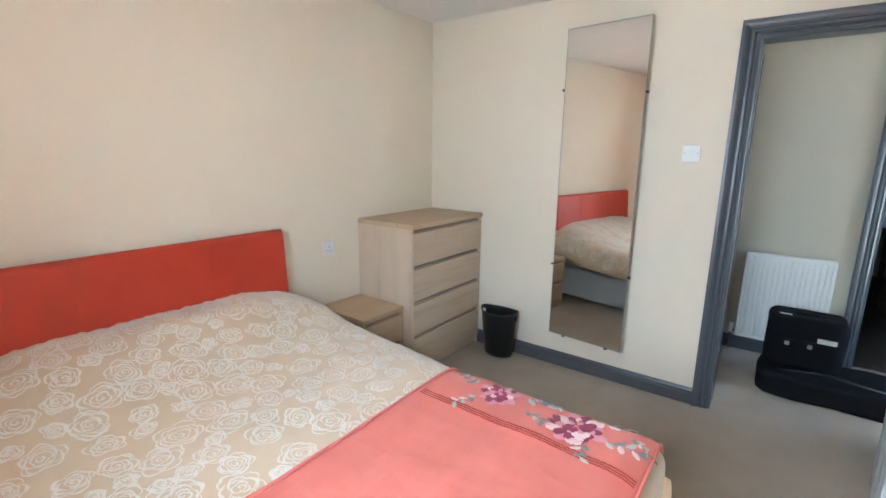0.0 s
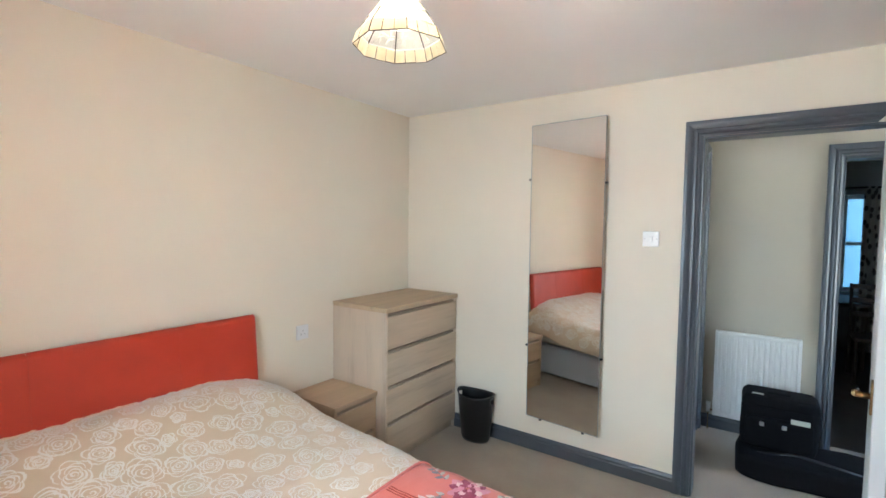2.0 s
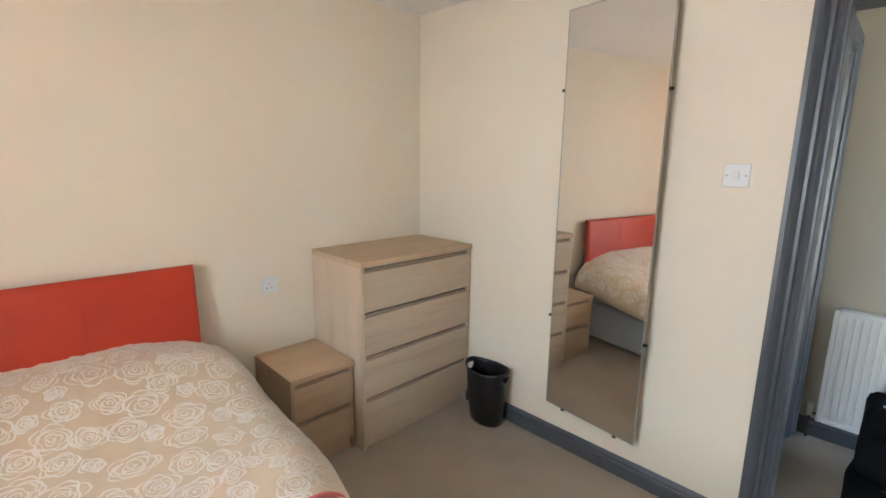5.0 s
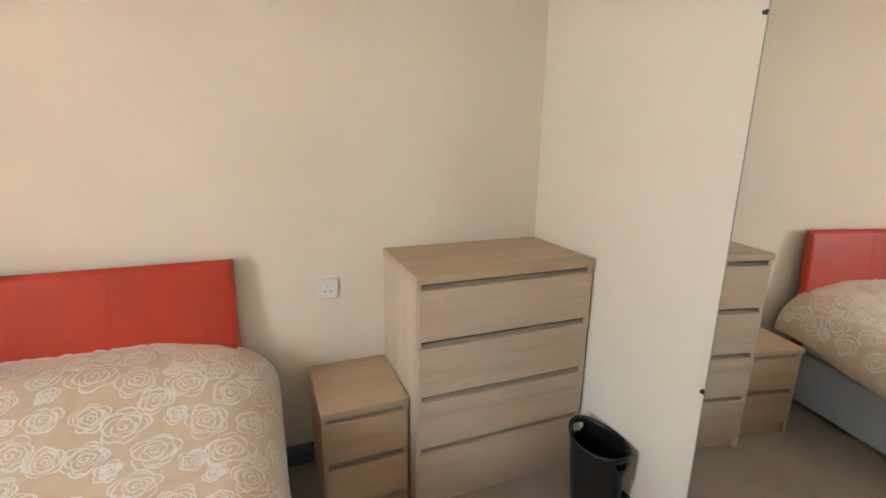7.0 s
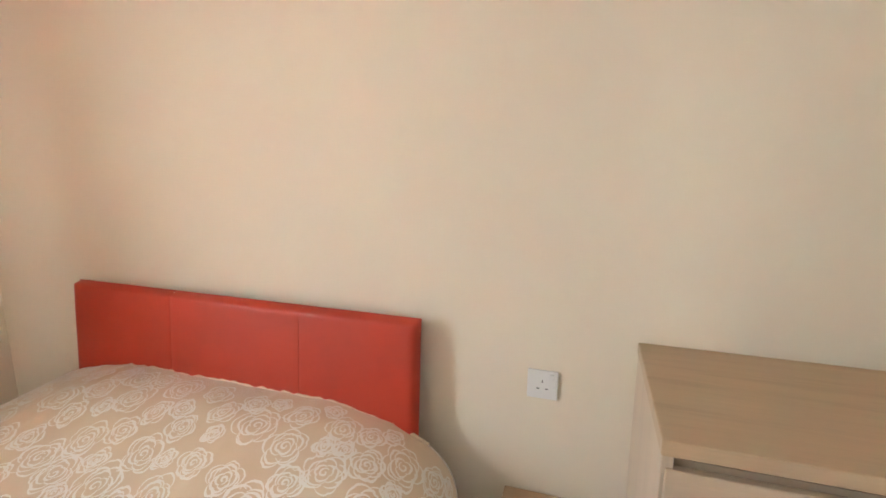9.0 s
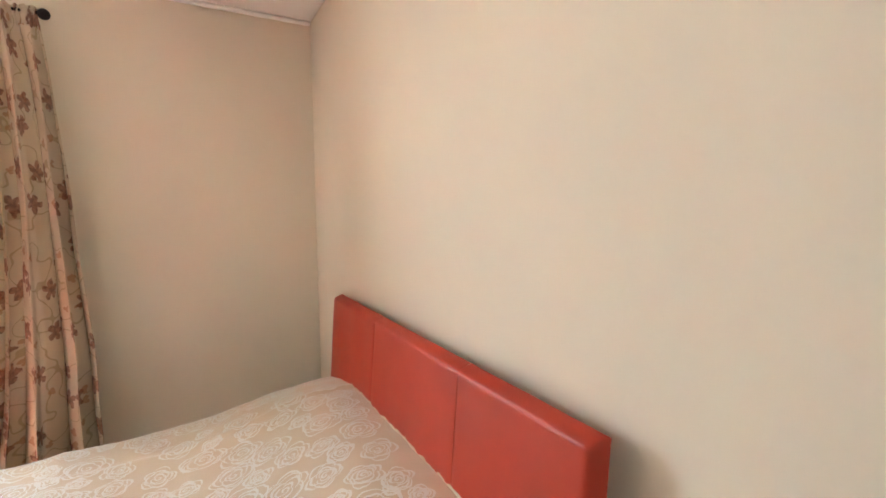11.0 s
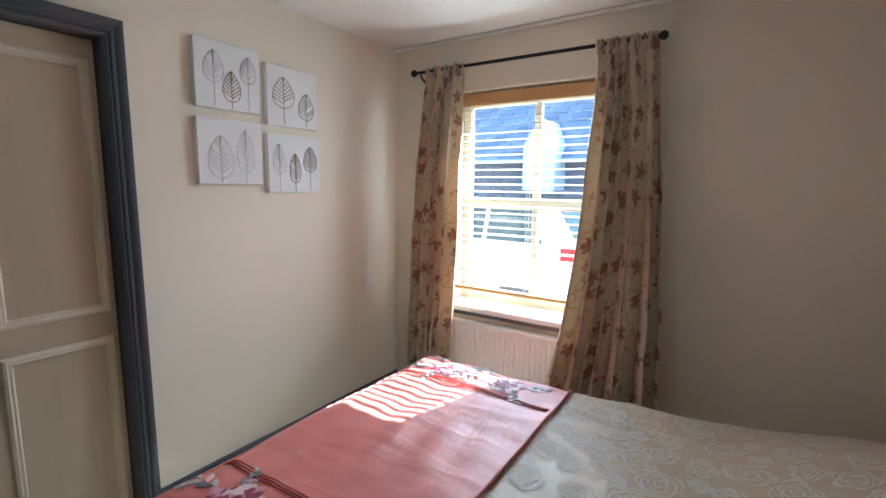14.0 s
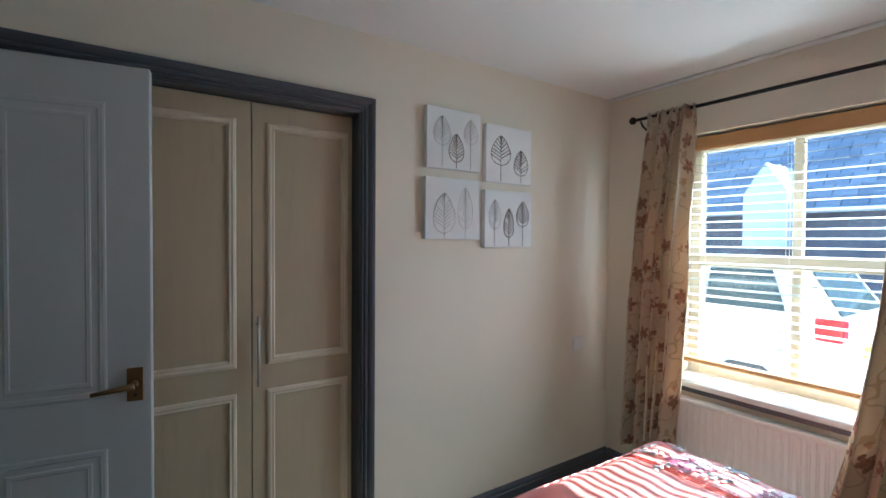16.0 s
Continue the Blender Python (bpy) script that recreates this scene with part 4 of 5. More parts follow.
# ---- chest of drawers and bedside cabinet ----
def drawer_unit(name, x0, x1, y0, z1, drawers, top_t, fronts, body, top, label, category, foot):
    """A cabinet against the north wall: side panels, top, plinth, drawers with a shadow gap over each."""
    th = thing(name, ((x0 + x1) / 2, y0 / 2, FZ), label, category)
    t, back = 0.020, -0.004
    lo, hi, gap = foot, z1 - top_t, 0.025
    for a in (x0, x1 - t):
        part("side_panel", box(bmesh.new(), (a, y0 + 0.006, FZ), (a + t, back, z1 - top_t), 0.0015), body, th)
    part("top", box(bmesh.new(), (x0 - 0.003, y0 - 0.003, z1 - top_t), (x1 + 0.003, back, z1), 0.003, 2), top, th)
    part("carcass", box(bmesh.new(), (x0 + t, y0 + 0.030, lo + 0.01), (x1 - t, back - 0.002, z1 - top_t - 0.001)), GAP, th, "recessed carcass, darkened for the shade between the drawers")
    part("plinth", box(bmesh.new(), (x0 + t, y0 + 0.025, FZ), (x1 - t, y0 + 0.045, lo + 0.009)), body, th)
    h = (hi - lo) / drawers
    for k in range(drawers):
        za, zb = lo + k * h, lo + (k + 1) * h - gap
        dr = part("drawer", box(bmesh.new(), (x0 + t * 0.35, y0, za + 0.002), (x1 - t * 0.35, y0 + 0.018, zb), 0.0025, 2), fronts, th)
        # A strip in the darkened brown fills the gap, shade in its colour.
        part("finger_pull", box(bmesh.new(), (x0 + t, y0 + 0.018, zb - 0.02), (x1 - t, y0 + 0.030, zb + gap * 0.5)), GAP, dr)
    return th


drawer_unit("chest_of_drawers", -0.776, -0.006, -0.464, 1.002, 4, 0.030, OAK, OAK_SIDE, OAK_TOP, "pale oak chest of four drawers in the room corner", "chest of drawers", 0.078)
drawer_unit("bedside_cabinet", -1.116, -0.784, -0.395, 0.495, 2, 0.028, OAK_WARM, OAK_WARM, OAK_WARM, "small warm oak bedside cabinet with two drawers", "bedside cabinet", 0.085)

# ---- waste bin ----
bn = thing("waste_bin", (-0.100, -0.690, FZ), "black plastic oval waste bin with cut-out handles", "waste bin")
bm = bmesh.new()
prof = [(0.098, 0.0), (0.106, 0.02), (0.122, 0.16)] + [(0.128 + 0.0012 * k, 0.215 + 0.0125 * k) for k in range(9)]
N = 64
rows = [[bm.verts.new((-0.100 + r * 0.68 * math.cos(k * math.tau / N), -0.690 + r * math.sin(k * math.tau / N), FZ + z + (0.018 * abs(math.sin(k * math.tau / N)) ** 3 if z > 0.19 else 0))) for k in range(N)] for r, z in prof]
for j, (r0, r1) in enumerate(zip(rows, rows[1:])):
    for k in range(N):
        mid = (k + 0.5) / N * math.tau
        cut = min(abs(mid - math.pi / 2), abs(mid - 1.5 * math.pi)) / 0.30
        zc = (prof[j][1] + prof[j + 1][1]) / 2
        if cut ** 2 + ((zc - 0.272) / 0.022) ** 2 < 1.0:
            continue
        bm.faces.new((r0[k], r0[(k + 1) % N], r1[(k + 1) % N], r1[k])).smooth = True
bm.faces.new(rows[0][::-1])
smooth_part(part("body", bm, BLACK, bn), thick=0.003)
part("rim", tube(bmesh.new(), [v for v in [Vector((-0.100 + 0.1393 * 0.68 * math.cos(k * math.tau / N), -0.690 + 0.1393 * math.sin(k * math.tau / N), FZ + 0.316 + 0.018 * abs(math.sin(k * math.tau / N)) ** 3)) for k in range(N)]], 0.0035, 6, True), BLACK, bn)

# ---- wall mirror: its right edge stands off the wall ----
mr = thing("wall_mirror", (-0.055, -1.257, 0.227), "tall frameless wall mirror, standing off the wall along one side", "mirror")
MT = Matrix.Translation((-0.0571, -1.2754, 0)) @ Matrix.Rotation(radians(-6.38), 4, "Z")
MW, M0, M1 = 0.2393, 0.254, 2.139


def turned(bm):
    bm.transform(MT)
    return bm


part("glass", turned(boxes(((0.0, -MW, M0), (0.004, MW, M1)))), MIRROR, mr, "silvered mirror glass")
part("edge", turned(boxes(((-0.001, -MW - 0.0035, M0 - 0.0035), (0.006, -MW, M1 + 0.0035)), ((-0.001, MW, M0 - 0.0035), (0.006, MW + 0.0035, M1 + 0.0035)), ((-0.001, -MW, M1), (0.006, MW, M1 + 0.0035)), ((-0.001, -MW, M0 - 0.0035), (0.006, MW, M0)))), MIRROR_EDGE, mr, "grey ground edge")
part("backing_board", turned(boxes(((0.006, -MW + 0.003, M0), (0.012, MW - 0.003, M1)))), GAP, mr)
for z in (0.5, 1.2, 1.9):
    part("batten", box(bmesh.new(), (-0.066, -1.45, z), (0.0, -1.41, z + 0.06)), GAP, mr)
    part("batten", box(bmesh.new(), (-0.022, -1.09, z), (0.0, -1.05, z + 0.06)), GAP, mr)
for a, z in ((-MW - 0.010, 1.757), (-MW - 0.010, 0.722), (MW + 0.010, 1.80), (MW + 0.010, 0.72), (MW - 0.10, M0 - 0.008), (-MW + 0.09, M0 - 0.008)):
    bm = bmesh.new()
    box(bm, (-0.004, a - 0.008, z - 0.006), (0.012, a + 0.008, z + 0.006), 0.003, 2)
    tube(bm, [(-0.004, a, z), (-0.008, a, z)], 0.004, 10)
    part("clip", turned(bm), DARK_METAL, mr, "small dark mirror clip")


# ---- socket and switches ----
def plate(name, label, category, place, w=0.086):
    th = thing(name, place(0, 0, 0), label, category)
    lo, hi = place(-w / 2, -w / 2, 0.0), place(w / 2, w / 2, 0.009)
    part("face_plate", box(bmesh.new(), lo, hi, 0.003, 2), PLASTIC, th)
    return th


def sub(th, name, place, a, b, da, db, d, mat):
    part(name, box(bmesh.new(), place(a - da, b - db, 0.006), place(a + da, b + db, d), 0.001), mat, th)


pl = lambda a, b, d: (-1.021 + a, -d, 0.843 + b)
so = plate("wall_socket", "white single switched wall socket", "socket", pl)
for a, b, da, db in ((0.0, 0.010, 0.002, 0.005), (-0.012, -0.012, 0.005, 0.002), (0.012, -0.012, 0.005, 0.002)):
    sub(so, "pin_hole", pl, a, b, da, db, 0.0094, HOLE)
sub(so, "rocker", pl, 0.026, 0.026, 0.006, 0.009, 0.013, PLASTIC)
ps = lambda a, b, d: (-d, -1.757 - a, 1.437 + b)
sw = plate("light_switch", "white single light switch beside the door", "light switch", ps)
sub(sw, "rocker", ps, 0.0, 0.0, 0.009, 0.014, 0.014, PLASTIC)
for a in (-0.031, 0.031):
    sub(sw, "screw", ps, a, 0.0, 0.0035, 0.0035, 0.010, STEEL)
pt = lambda a, b, d: (-3.089 + a, D + d, 0.815 + b)
tv = plate("wall_socket", "white blank wall outlet by the window", "socket", pt, 0.08)
sub(tv, "outlet", pt, 0.0, 0.0, 0.008, 0.008, 0.011, PLASTIC)


# ---- leaf canvases ----
def leaf_shape(bm, cx, cz, w, h, stem, mat, pl, step, seed, bold):
    """An outlined leaf with a midrib, slanting veins and a stem, drawn as thin raised lines."""
    rnd = random.Random(seed)

    def side(t):
        return w / 2 * math.sin(math.pi * t ** 0.72) ** 0.7

    for s in (-1, 1):
        tube(bm, [pl(cx + s * side(k / 14) * (1 + 0.03 * rnd.uniform(-1, 1)), cz - h / 2 + h * k / 14, 0.0015) for k in range(15)], 0.0011 + 0.0008 * bold, 4, mat=mat)
    tube(bm, [pl(cx, cz - h / 2 - stem, 0.0015), pl(cx + 0.001, cz, 0.0015), pl(cx, cz + h / 2, 0.0015)], 0.0012 + 0.0007 * bold, 4, mat=mat)
    t = 0.12
    while t < 0.86:
        for s in (-1, 1):
            e = min(0.98, t + 0.22)
            t_ = t + (0.03 if s > 0 else 0.0)
            if rnd.random() > 0.1:
                tube(bm, [pl(cx, cz - h / 2 + h * t_, 0.0015), pl(cx + s * side(e) * 0.95, cz - h / 2 + h * e, 0.0015)], 0.0010 + 0.0010 * bold, 4, mat=mat)
        t += step


CANV = [(-1.997, -2.314, 1.773, 2.062, [(0.27, 0.62, 0.30, 0.48, 0), (0.53, 0.36, 0.28, 0.47, 1), (0.80, 0.66, 0.26, 0.42, 0)]),
        (-2.350, -2.662, 1.732, 2.027, [(0.31, 0.56, 0.42, 0.52, 1), (0.76, 0.38, 0.32, 0.46, 1)]),
        (-1.992, -2.310, 1.438, 1.731, [(0.33, 0.42, 0.40, 0.66, 0), (0.72, 0.52, 0.28, 0.70, 2)]),
        (-2.344, -2.668, 1.397, 1.691, [(0.20, 0.58, 0.24, 0.52, 2), (0.50, 0.43, 0.22, 0.52, 1), (0.80, 0.60, 0.28, 0.46, 3)])]
for x0, x1, z0, z1, leaves in CANV:
    cv = thing("canvas_picture", ((x0 + x1) / 2, D + 0.015, z0), "white square canvas with drawn skeleton leaves", "picture", "four leaf canvases")
    part("canvas", box(bmesh.new(), (x1, D + 0.002, z0), (x0, D + 0.030, z1), 0.003, 2), CANVAS, cv)
    for k, (fx, fz, fw, fhh, ink) in enumerate(leaves):
        bm = bmesh.new()
        wv, hv = abs(x1 - x0), z1 - z0
        cz = z0 + fz * hv
        leaf_shape(bm, x0 + (x1 - x0) * fx, cz, fw * wv, fhh * hv, cz - fhh * hv / 2 - z0 - 0.008, 0, lambda a, b, d: (a, D + 0.030 + d, b), 0.085 if ink != 1 else 0.11, k + int(z0 * 100), 1 if ink in (1, 3) else 0)
        part("leaf_drawing", bm, INK[ink], cv, "drawn leaf with veins")

# ---- pendant lamp ----
LX, LY = -1.772, -1.388
lp = thing("pendant_lamp", (LX, LY, H), "lit pendant lamp with an eight-sided cone of shell panels", "pendant lamp")
part("ceiling_rose", lathe(bmesh.new(), [(0.0, 0.0), (0.045, 0.0), (0.04, -0.018), (0.012, -0.03), (0.0, -0.03)], (LX, LY, H), 20)[0], PLASTIC, lp)
part("cord", tube(bmesh.new(), [(LX, LY, H - 0.03), (LX, LY, 2.20)], 0.0035, 8), PLASTIC, lp)
part("bulb_holder", tube(bmesh.new(), [(LX, LY, 2.220), (LX, LY, 2.148)], [0.013, 0.018], 12), PLASTIC, lp)
bm = bmesh.new()
bmesh.ops.create_uvsphere(bm, u_segments=20, v_segments=12, radius=0.027)
bmesh.ops.translate(bm, verts=bm.verts, vec=(LX, LY, 2.11))
gb = part("bulb", bm, BULB, lp, "glowing bulb")
gb.visible_shadow = False
TIERS = [(0.026, 2.168), (0.088, 2.092), (0.122, 2.045), (0.135, 2.010)]


def ring_pt(tier, k, f=0.0):
    r, zz = TIERS[tier]
    a0, a1 = (k + 0.05) / 8 * math.tau, (k + 1.05) / 8 * math.tau
    p = Vector((math.cos(a0), math.sin(a0), 0)).lerp(Vector((math.cos(a1), math.sin(a1), 0)), f)
    return Vector((LX + p.x * r, LY + p.y * r, zz))


def band_pt(k, f, g):
    """A point of the openwork band: f along its side, g up it."""
    return ring_pt(2, k, f).lerp(ring_pt(1, k, f), g)


for k in range(8):
    for nm, ta, tb, n in (("shade_panel", 0, 1, 1), ("skirt_panel", 2, 3, 3)):
        bm = bmesh.new()
        for j in range(n):
            g = 0.006
            q = [ring_pt(ta, k, j / n + g), ring_pt(ta, k, (j + 1) / n - g), ring_pt(tb, k, (j + 1) / n - g), ring_pt(tb, k, j / n + g)]
            bm.faces.new([bm.verts.new(p) for p in q])
        smooth_part(part(nm, bm, SHADE, lp), thick=0.0015)
    bm = bmesh.new()
    for c in (0.27, 0.73):
        for p in range(5):
            an = p / 5 * math.tau + 0.26
            loop = [(0.0, 0.0), (0.5, 0.16), (0.85, 0.13), (1.0, 0.0), (0.85, -0.13), (0.5, -0.16)]
            pts = [band_pt(k, c + 0.22 * (u * math.cos(an) - v * math.sin(an)), 0.5 + 0.48 * (u * math.sin(an) + v * math.cos(an))) for u, v in loop]
            tube(bm, pts, 0.0009, 5, True)
    for g in (0.0, 1.0):
        tube(bm, [band_pt(k, 0.0, g), band_pt(k, 1.0, g)], 0.0018, 5)
    part("flower_band", bm, PLASTIC, lp, "white openwork flower band")
    bm = bmesh.new()
    tube(bm, [ring_pt(0, k), ring_pt(1, k), ring_pt(2, k), ring_pt(3, k)], 0.0016, 6)
    for j in (1, 2):
        tube(bm, [ring_pt(2, k, j / 3), ring_pt(3, k, j / 3)], 0.0012, 5)
    for t in (0, 3):
        tube(bm, [ring_pt(t, k), ring_pt(t, k + 1)], 0.0014, 5)
    part("shade_wire", bm, DARK_METAL, lp)

# ---- luggage in the hall ----
sc = thing("suitcase", (0.66, -2.40, 0), "black soft suitcase standing in the hall with a paper tag", "suitcase")


def bulged(a, b, r, puff, seed):
    bm = box(bmesh.new(), a, b)
    bmesh.ops.subdivide_edges(bm, edges=bm.edges[:], cuts=7, use_grid_fill=True)
    c = (Vector(a) + Vector(b)) / 2
    h = (Vector(b) - Vector(a)) / 2
    for v in bm.verts:
        d = v.co - c
        q = Vector((d.x / h.x, d.y / h.y, d.z / h.z))
        k = max(abs(q.x), abs(q.y), abs(q.z)) / max(1e-6, (abs(q.x) ** 11 + abs(q.y) ** 11 + abs(q.z) ** 11) ** (1 / 11))
        v.co = c + d * k + d.normalized() * puff * noise.noise(v.co * 6 + Vector((seed, 0, 0)))
    for f in bm.faces:
        f.smooth = True
    return bm


part("body", bulged((0.56, -2.60, 0.135), (0.80, -2.21, 0.455), 0.03, 0.012, 1), FABRIC_BLACK, sc)
part("pocket", bulged((0.535, -2.57, 0.16), (0.58, -2.235, 0.34), 0.02, 0.008, 2), FABRIC_BLACK, sc)
part("carry_handle", tube(bmesh.new(), [(0.66, -2.33, 0.435), (0.655, -2.35, 0.462), (0.655, -2.45, 0.466), (0.66, -2.475, 0.435)], 0.010, 8), FABRIC_BLACK, sc)
part("paper_tag", box(bmesh.new(), (0.535, -2.55, 0.335), (0.545, -2.46, 0.362), 0.001), TAG, sc, "pale paper tag")
for y in (-2.32, -2.43):
    part("buckle", box(bmesh.new(), (0.53, y - 0.012, 0.29), (0.542, y + 0.012, 0.315), 0.003), STEEL, sc, "small metal buckle")
part("top_flap", bulged((0.555, -2.585, 0.395), (0.79, -2.225, 0.462), 0.02, 0.006, 8), FABRIC_BLACK, sc)
part("label_strip", box(bmesh.new(), (0.600, -2.325, 0.460), (0.615, -2.265, 0.465), 0.001), TAG, sc, "pale printed label on the flap")
part("zip", tube(bmesh.new(), [(0.565, -2.23, 0.40), (0.562, -2.40, 0.425), (0.565, -2.57, 0.40)], 0.004, 6), FABRIC_BLACK, sc)
hb2 = thing("holdall", (0.62, -2.55, 0), "black holdall lying on the hall carpet", "bag")
part("body", bulged((0.40, -2.95, 0.0), (0.80, -2.20, 0.14), 0.05, 0.02, 5), FABRIC_BLACK, hb2)
part("strap", tube(bmesh.new(), [(0.50, -2.30, 0.128), (0.55, -2.5, 0.148), (0.50, -2.8, 0.13)], 0.012, 8), BLACK, hb2)
for bag in (sc, hb2):
    bag.location.z += FZ


# ---- dim room across the hall ----
# Pane tinted dark blue: the weak daylight is put into its colour.
DIM_PANE = Mat("dim_blue_pane_tint", (0.2, 0.3, 0.35), 0.5)
DIM_PANE.t.links.new(DIM_PANE.node("BsdfTranslucent", ("Color", (0.22, 0.30, 0.34, 1))).outputs[0], DIM_PANE.t.nodes["Material Output"].inputs["Surface"])
DIM_PANE = DIM_PANE.m
rw = thing("window_2", (4.68, -3.4, 0.74), "white sash window of the dim room", "window", kind="structure")
for a, b in (((4.68, -3.75, 0.74), (4.73, -3.70, 1.925)), ((4.68, -3.15, 0.74), (4.73, -3.10, 1.925)), ((4.68, -3.70, 1.875), (4.73, -3.15, 1.925)), ((4.68, -3.70, 0.74), (4.73, -3.15, 0.79)), ((4.68, -3.70, 1.31), (4.73, -3.15, 1.35))):
    part("window_frame", box(bmesh.new(), a, b, 0.004), PLASTIC, rw)
for z0, z1 in ((0.79, 1.31), (1.35, 1.875)):
    part("pane", boxes(((4.70, -3.70, z0), (4.704, -3.15, z1))), DIM_PANE, rw, "pane tinted dim blue, weak daylight put into its colour")
m = Mat("grey_patterned_curtain", (0.2, 0.18, 0.16), 0.9)
uv = m.node("TexCoord").outputs["UV"]
r, an, rv = polar_cells(m, uv, 9.0, 0.9)
m.set("Base Color", m.mix(less(m, r, 0.26, 0.05), (0.42, 0.40, 0.35), (0.10, 0.09, 0.08)))
dc = thing("curtain", (4.5, -3.45, 0.2), "grey patterned curtain in the dim room", "curtain")
part("drape", grid(bmesh.new(), 60, 12, lambda i, j: (4.5 + 0.03 * math.sin(i * 0.75), -3.27 - 0.42 * i / 60, 2.012 - 1.81 * j / 12), lambda a, b: (a / 60 * 0.9, b / 12 * 1.8)), m.m, dc)
dr = thing("curtain_rail", (4.5, -3.3, 2.0), "thin dark curtain rail in the dim room", "curtain rail")
part("pole", tube(bmesh.new(), [(4.5, -2.95, 2.0), (4.5, -4.0, 2.0)], 0.012, 8), DARK_METAL, dr)
for y in (-3.0, -3.95):
    part("bracket", tube(bmesh.new(), [(4.5, y, 2.0), (4.602, y, 2.0)], 0.008, 8), DARK_METAL, dr)
WALNUT = wood("dark_walnut", (0.05, 0.03, 0.02), (3, 20, 20))
tb = thing("table", (3.9, -3.1, 0), "dark wooden table in the dim room", "table")
part("tabletop", box(bmesh.new(), (3.5, -3.25, 0.70), (4.3, -2.3, 0.735), 0.006), WALNUT, tb)
for x in (3.55, 4.25):
    for y in (-3.20, -2.35):
        part("leg", tube(bmesh.new(), [(x, y, FZ + 0.006), (x, y, 0.70)], [0.018, 0.028], 8), WALNUT, tb)
ch = thing("dining_chair", (3.2, -3.25, 0), "dark wooden dining chair beside the table", "chair")
part("seat", box(bmesh.new(), (3.0, -3.45, 0.43), (3.42, -3.05, 0.465), 0.012, 2), WALNUT, ch)
for x in (3.02, 3.40):
    for y in (-3.43, -3.07):
        part("leg", tube(bmesh.new(), [(x, y, FZ + 0.006), (x, y, 0.43)], 0.016, 8), WALNUT, ch)
for y in (-3.43, -3.07):
    part("back_post", tube(bmesh.new(), [(3.40, y, 0.46), (3.44, y, 0.95)], 0.015, 8), WALNUT, ch)
for z in (0.62, 0.76, 0.90):
    part("back_rail", box(bmesh.new(), (3.41, -3.43, z), (3.435, -3.07, z + 0.05), 0.004), WALNUT, ch)

# ---- street outside the window ----
GZ = -0.40
pave = Mat("pale_concrete_paving", (0.42, 0.40, 0.37), 0.85)
o = pave.coords()
pave.set("Base Color", pave.ramp(pave.noise(o, 0.8, 6), [(0.3, (0.42, 0.40, 0.37)), (0.7, (0.55, 0.53, 0.49))]))
pave.bump(pave.noise(o, 60, 4), 0.3, 0.01)
structure("ground", grid(bmesh.new(), 2, 2, lambda i, j: (W - 0.31 - 300 * i, -300 + 300 * j, GZ)), pave.m, "pale sunlit concrete forecourt outside the window", "ground")
structure("ground_back", boxes(((W - 0.3, -200, GZ - 0.2), (200, 200, GZ - 0.1))), pave.m, "ground round the building", "ground")
CAR_WHITE = plain("white_car_paint", (0.80, 0.80, 0.80), 0.18)
CAR_SILVER = plain("silver_car_paint", (0.45, 0.47, 0.50), 0.22, 0.5)
CAR_GLASS = plain("car_glass", (0.05, 0.07, 0.075), 0.05)
TYRE = plain("tyre_rubber", (0.08, 0.08, 0.08), 0.8)
RED_LENS = plain("red_lamp_lens", (0.60, 0.01, 0.015), 0.2)
LENS = plain("clear_lamp_lens", (0.7, 0.72, 0.74), 0.1)


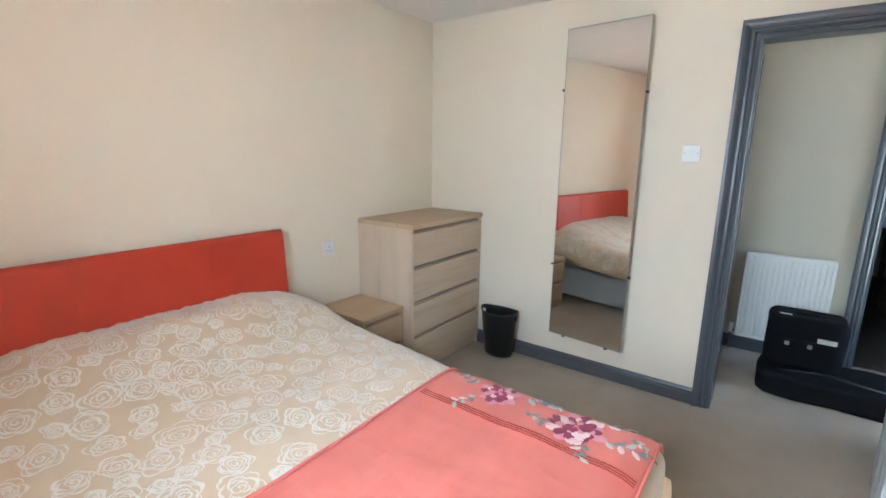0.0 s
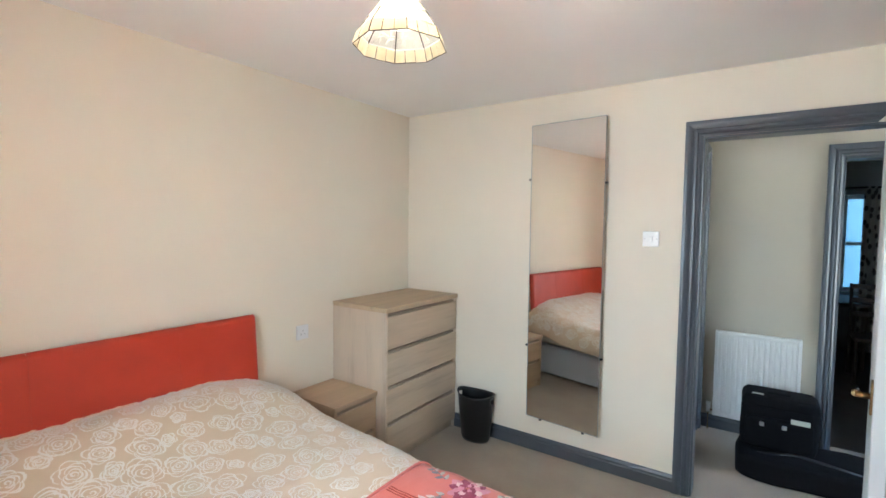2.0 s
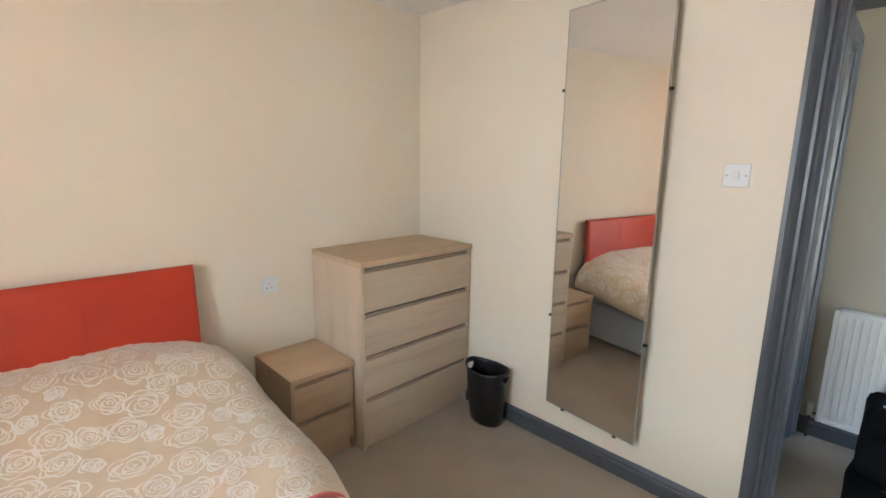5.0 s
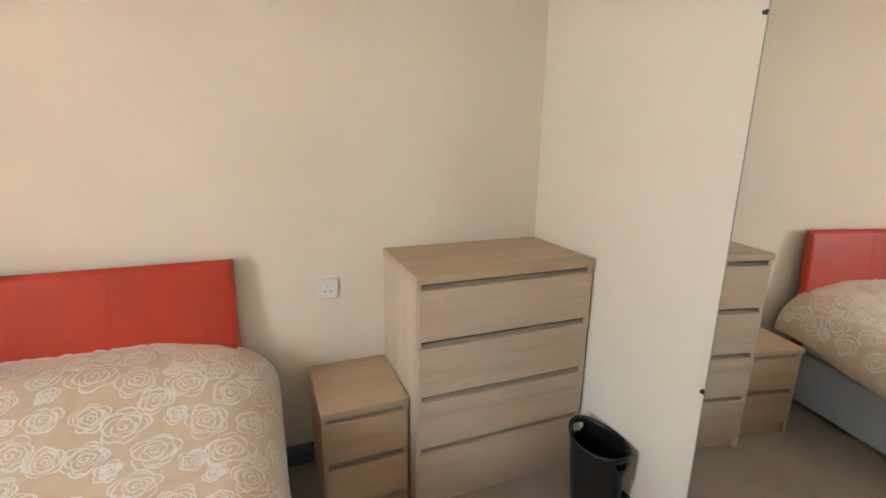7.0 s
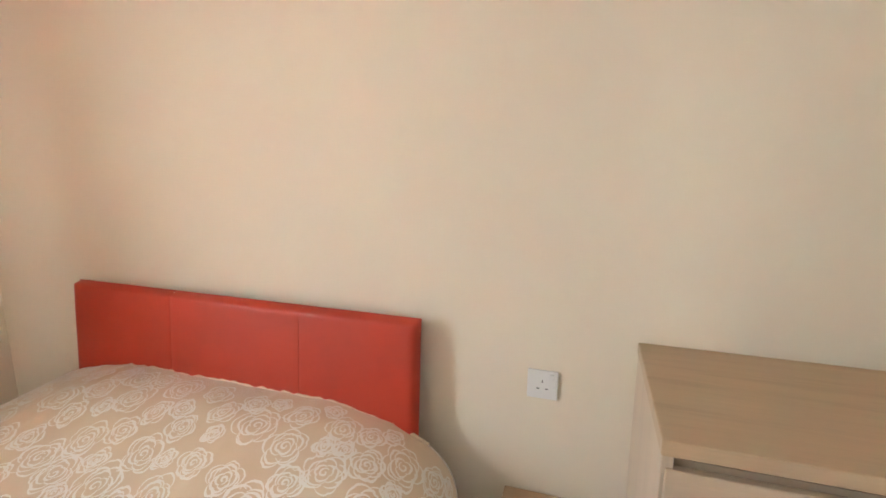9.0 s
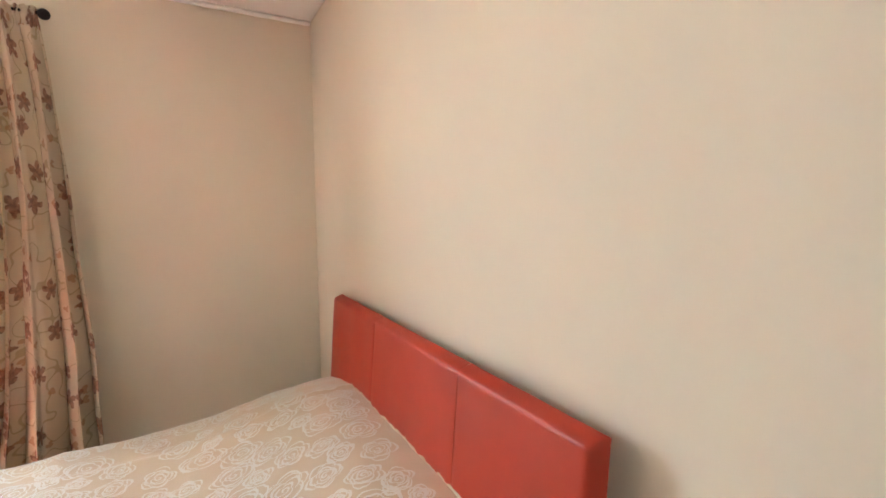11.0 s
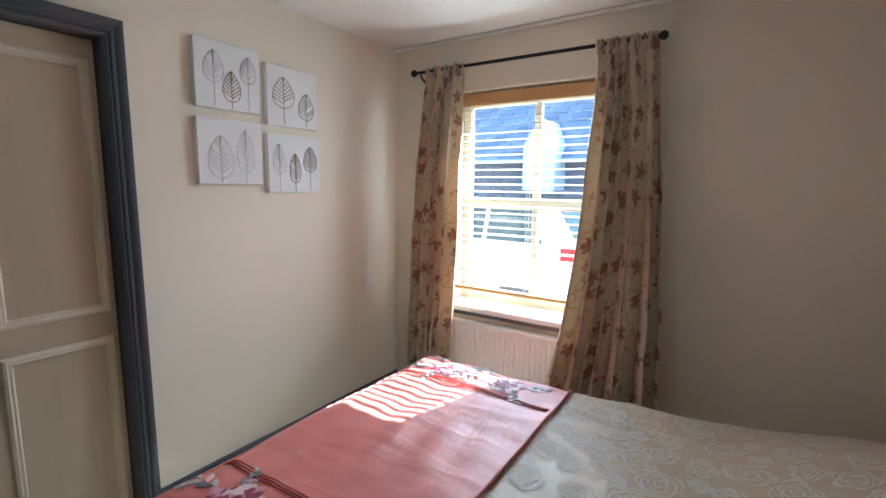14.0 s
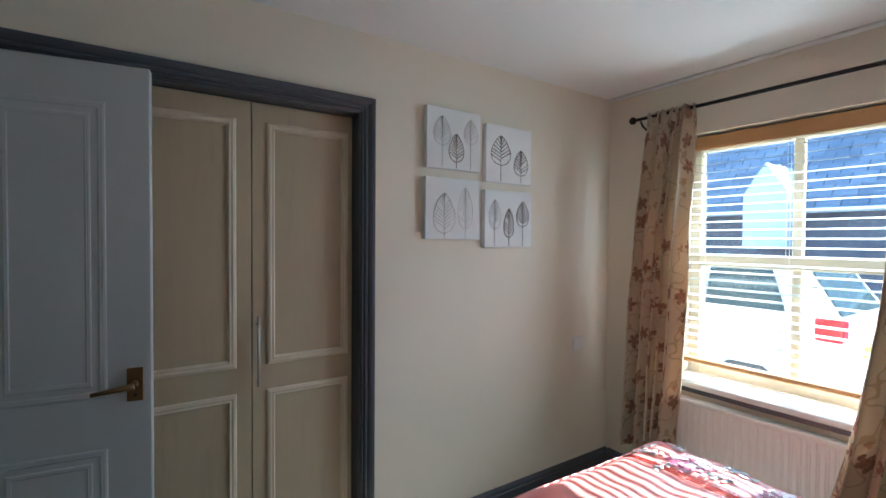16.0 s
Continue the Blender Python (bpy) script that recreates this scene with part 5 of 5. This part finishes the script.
def car(x0, rear, paint, label):
    """A parked tall hatchback: its rear end at y = rear, pointing to -y, near side at x0."""
    th = thing("car", (x0 - 0.85, rear - 2.0, GZ), label, "car", "parked cars")
    ZB = GZ + 0.22
    prof = [(0.0, 0.30), (-0.02, 0.62), (0.03, 0.86), (0.34, 1.36), (0.70, 1.44), (1.9, 1.43), (2.75, 0.98), (3.75, 0.84), (4.02, 0.62), (4.05, 0.30)]
    bm = bmesh.new()
    sides = []
    for s in range(7):
        q = s / 6 * 2 - 1
        row = []
        for a, z in prof:
            tuck = 0.86 - 0.16 * max(0.0, (z - 0.9) / 0.5) - 0.04 * (1 if a < 0.05 or a > 3.9 else 0)
            row.append(bm.verts.new((x0 - 0.86 + tuck * q, rear - a, ZB + z - 0.03 * q * q * (1 if z > 0.8 else 0))))
        sides.append(row)
    for r0, r1 in zip(sides, sides[1:]):
        for k in range(len(prof) - 1):
            bm.faces.new((r0[k], r0[k + 1], r1[k + 1], r1[k])).smooth = True
    for row in (sides[0], sides[-1]):
        bm.faces.new(row if row is sides[0] else row[::-1])
    smooth_part(part("body", bm, paint, th), 0.04, 2)
    for sx in (-1, 1):
        xs = x0 - 0.86 + sx * 0.745
        for pts in ([(0.42, 0.93), (1.18, 0.94), (1.18, 1.33), (0.58, 1.33)], [(1.24, 0.94), (2.55, 0.94), (1.92, 1.34), (1.24, 1.34)]):
            bm = bmesh.new()
            bm.faces.new([bm.verts.new((xs + sx * (0.128 - 0.30 * (z - 0.93)), rear - a, ZB + z)) for a, z in pts])
            smooth_part(part("side_window", bm, CAR_GLASS, th), thick=0.012)
        for a in (0.78, 3.22):
            wh = part("wheel", tube(bmesh.new(), [(x0 - 0.86 + sx * 0.66, rear - a, GZ + 0.31), (x0 - 0.86 + sx * 0.875, rear - a, GZ + 0.31)], 0.31, 24), TYRE, th)
            part("rim", tube(bmesh.new(), [(x0 - 0.86 + sx * 0.80, rear - a, GZ + 0.31), (x0 - 0.86 + sx * 0.882, rear - a, GZ + 0.31)], 0.20, 20), STEEL, wh)
        part("tail_light", box(bmesh.new(), (x0 - 0.86 + sx * 0.70, rear - 0.20, ZB + 0.70), (x0 - 0.86 + sx * 0.87, rear + 0.02, ZB + 0.92), 0.03, 2), RED_LENS, th, "red tail light")
        part("headlight", box(bmesh.new(), (x0 - 0.86 + sx * 0.55, rear - 4.06, ZB + 0.60), (x0 - 0.86 + sx * 0.84, rear - 3.85, ZB + 0.76), 0.03, 2), LENS, th, "clear headlight")
    bm = bmesh.new()
    bm.faces.new([bm.verts.new((x0 - 0.86 + q * 0.60, rear - a + 0.012, ZB + z)) for q, a, z in ((-1, 0.07, 0.92), (1, 0.07, 0.92), (0.9, 0.33, 1.34), (-0.9, 0.33, 1.34))])
    smooth_part(part("rear_window", bm, CAR_GLASS, th), thick=0.01)
    part("number_plate", box(bmesh.new(), (x0 - 1.12, rear + 0.005, ZB + 0.50), (x0 - 0.60, rear + 0.03, ZB + 0.61), 0.003), plain("yellow_plate", (0.70, 0.50, 0.05), 0.5), th, "yellow number plate")
    part("bumper", box(bmesh.new(), (x0 - 1.70, rear - 0.15, ZB + 0.24), (x0 - 0.02, rear + 0.05, ZB + 0.46), 0.04, 2), paint, th)


car(-6.10, -2.27, CAR_WHITE, "white hatchback parked outside the window")
car(-6.40, 2.95, CAR_SILVER, "silver hatchback parked behind the white one")

SLATE = Mat("blue_grey_slate", (0.10, 0.115, 0.15), 0.6)
o = SLATE.coords()
SLATE.set("Base Color", SLATE.ramp(SLATE.node("ObjectInfo").outputs["Random"], [(0.0, (0.09, 0.11, 0.15)), (1.0, (0.17, 0.195, 0.24))]))
SLATE.bump(SLATE.noise(o, 25, 4), 0.3, 0.01)
BRICK = painted("dark_brickwork", (0.10, 0.095, 0.115), 0.85, 20, 0.3, 0.25)
RENDER = painted("grey_white_render", (0.42, 0.45, 0.48), 0.8, 30, 0.1, 0.04)
hs = thing("house", (-18, -6, GZ), "terraced house across the street with a dark slate roof", "house")
XH = -15.0
part("wall", boxes(((XH - 6, -24, GZ), (XH, 14, 2.35))), BRICK, hs, "dark brick house wall")
bm = bmesh.new()
for y0, y1 in ((-24.3, 14.3),):
    vs = [bm.verts.new(p) for p in ((XH + 0.45, y0, 2.2), (XH - 5, y0, 7.6), (XH - 10, y0, 2.2), (XH + 0.45, y1, 2.2), (XH - 5, y1, 7.6), (XH - 10, y1, 2.2))]
    for f in ((0, 1, 4, 3), (1, 2, 5, 4), (0, 2, 1), (3, 4, 5), (0, 3, 5, 2)):
        bm.faces.new([vs[k] for k in f])
roof = part("roof", bm, SLATE.m, hs, "dark blue-grey slate roof")
sl = bmesh.new()
box(sl, (-0.012, -0.24, -0.01), (0.012, 0.24, 0.42))
slope = math.atan2(5.45, 5.4)
slate_mesh = mesh_of("slate", sl, SLATE.m)
for row in range(14):
    for k in range(20):
        t = row / 14
        y = -12.4 + k * 0.5 + (0.25 if row % 2 else 0)
        s = part("slate", slate_mesh, None, roof)
        s.location = (XH + 0.43 - 4.2 * t + 0.03, y, 2.24 + 4.2 * t)
        s.rotation_euler = (0, -(math.pi / 2 - slope), 0)
gb_ = part("gable", bmesh.new(), RENDER, hs, "white rendered gable with a pointed top")
bm = bmesh.new()
gy, gx = -6.0, XH + 0.95
for x in (gx, gx - 2.2):
    for y, z in ((gy - 0.5, 1.3), (gy + 0.5, 1.3), (gy + 0.5, 2.65), (gy, 3.42), (gy - 0.5, 2.65)):
        bm.verts.new((x, y, z))
bm.verts.ensure_lookup_table()
v = bm.verts
bm.faces.new([v[k] for k in range(5)]), bm.faces.new([v[k] for k in (9, 8, 7, 6, 5)])
for k in range(5):
    bm.faces.new((v[k], v[5 + k], v[5 + (k + 1) % 5], v[(k + 1) % 5]))
bmesh.ops.recalc_face_normals(bm, faces=bm.faces)
bm.to_mesh(gb_.data)
for y in (-9.6, -2.6, 0.6):
    wi = part("window", box(bmesh.new(), (XH - 0.05, y - 0.65, 0.85), (XH + 0.04, y + 0.65, 1.95), 0.01), RENDER, hs, "white framed house window")
    for s in (-1, 1):
        part("pane", boxes(((XH + 0.03, y + s * 0.32 - 0.27, 0.93), (XH + 0.046, y + s * 0.32 + 0.27, 1.87))), CAR_GLASS, wi)
dr_ = part("gutter", tube(bmesh.new(), [(XH + 0.52, -24.3, 2.2), (XH + 0.52, 14.3, 2.2)], 0.06, 8), RENDER, hs)
# the building's own upper storey, which closes the place over the ceiling
structure("upper_storey", boxes(((W - 0.3, -6.0, H + 0.13), (5.0, 0.12, 5.0))), BRICK, "brick upper storey of the building", "building")
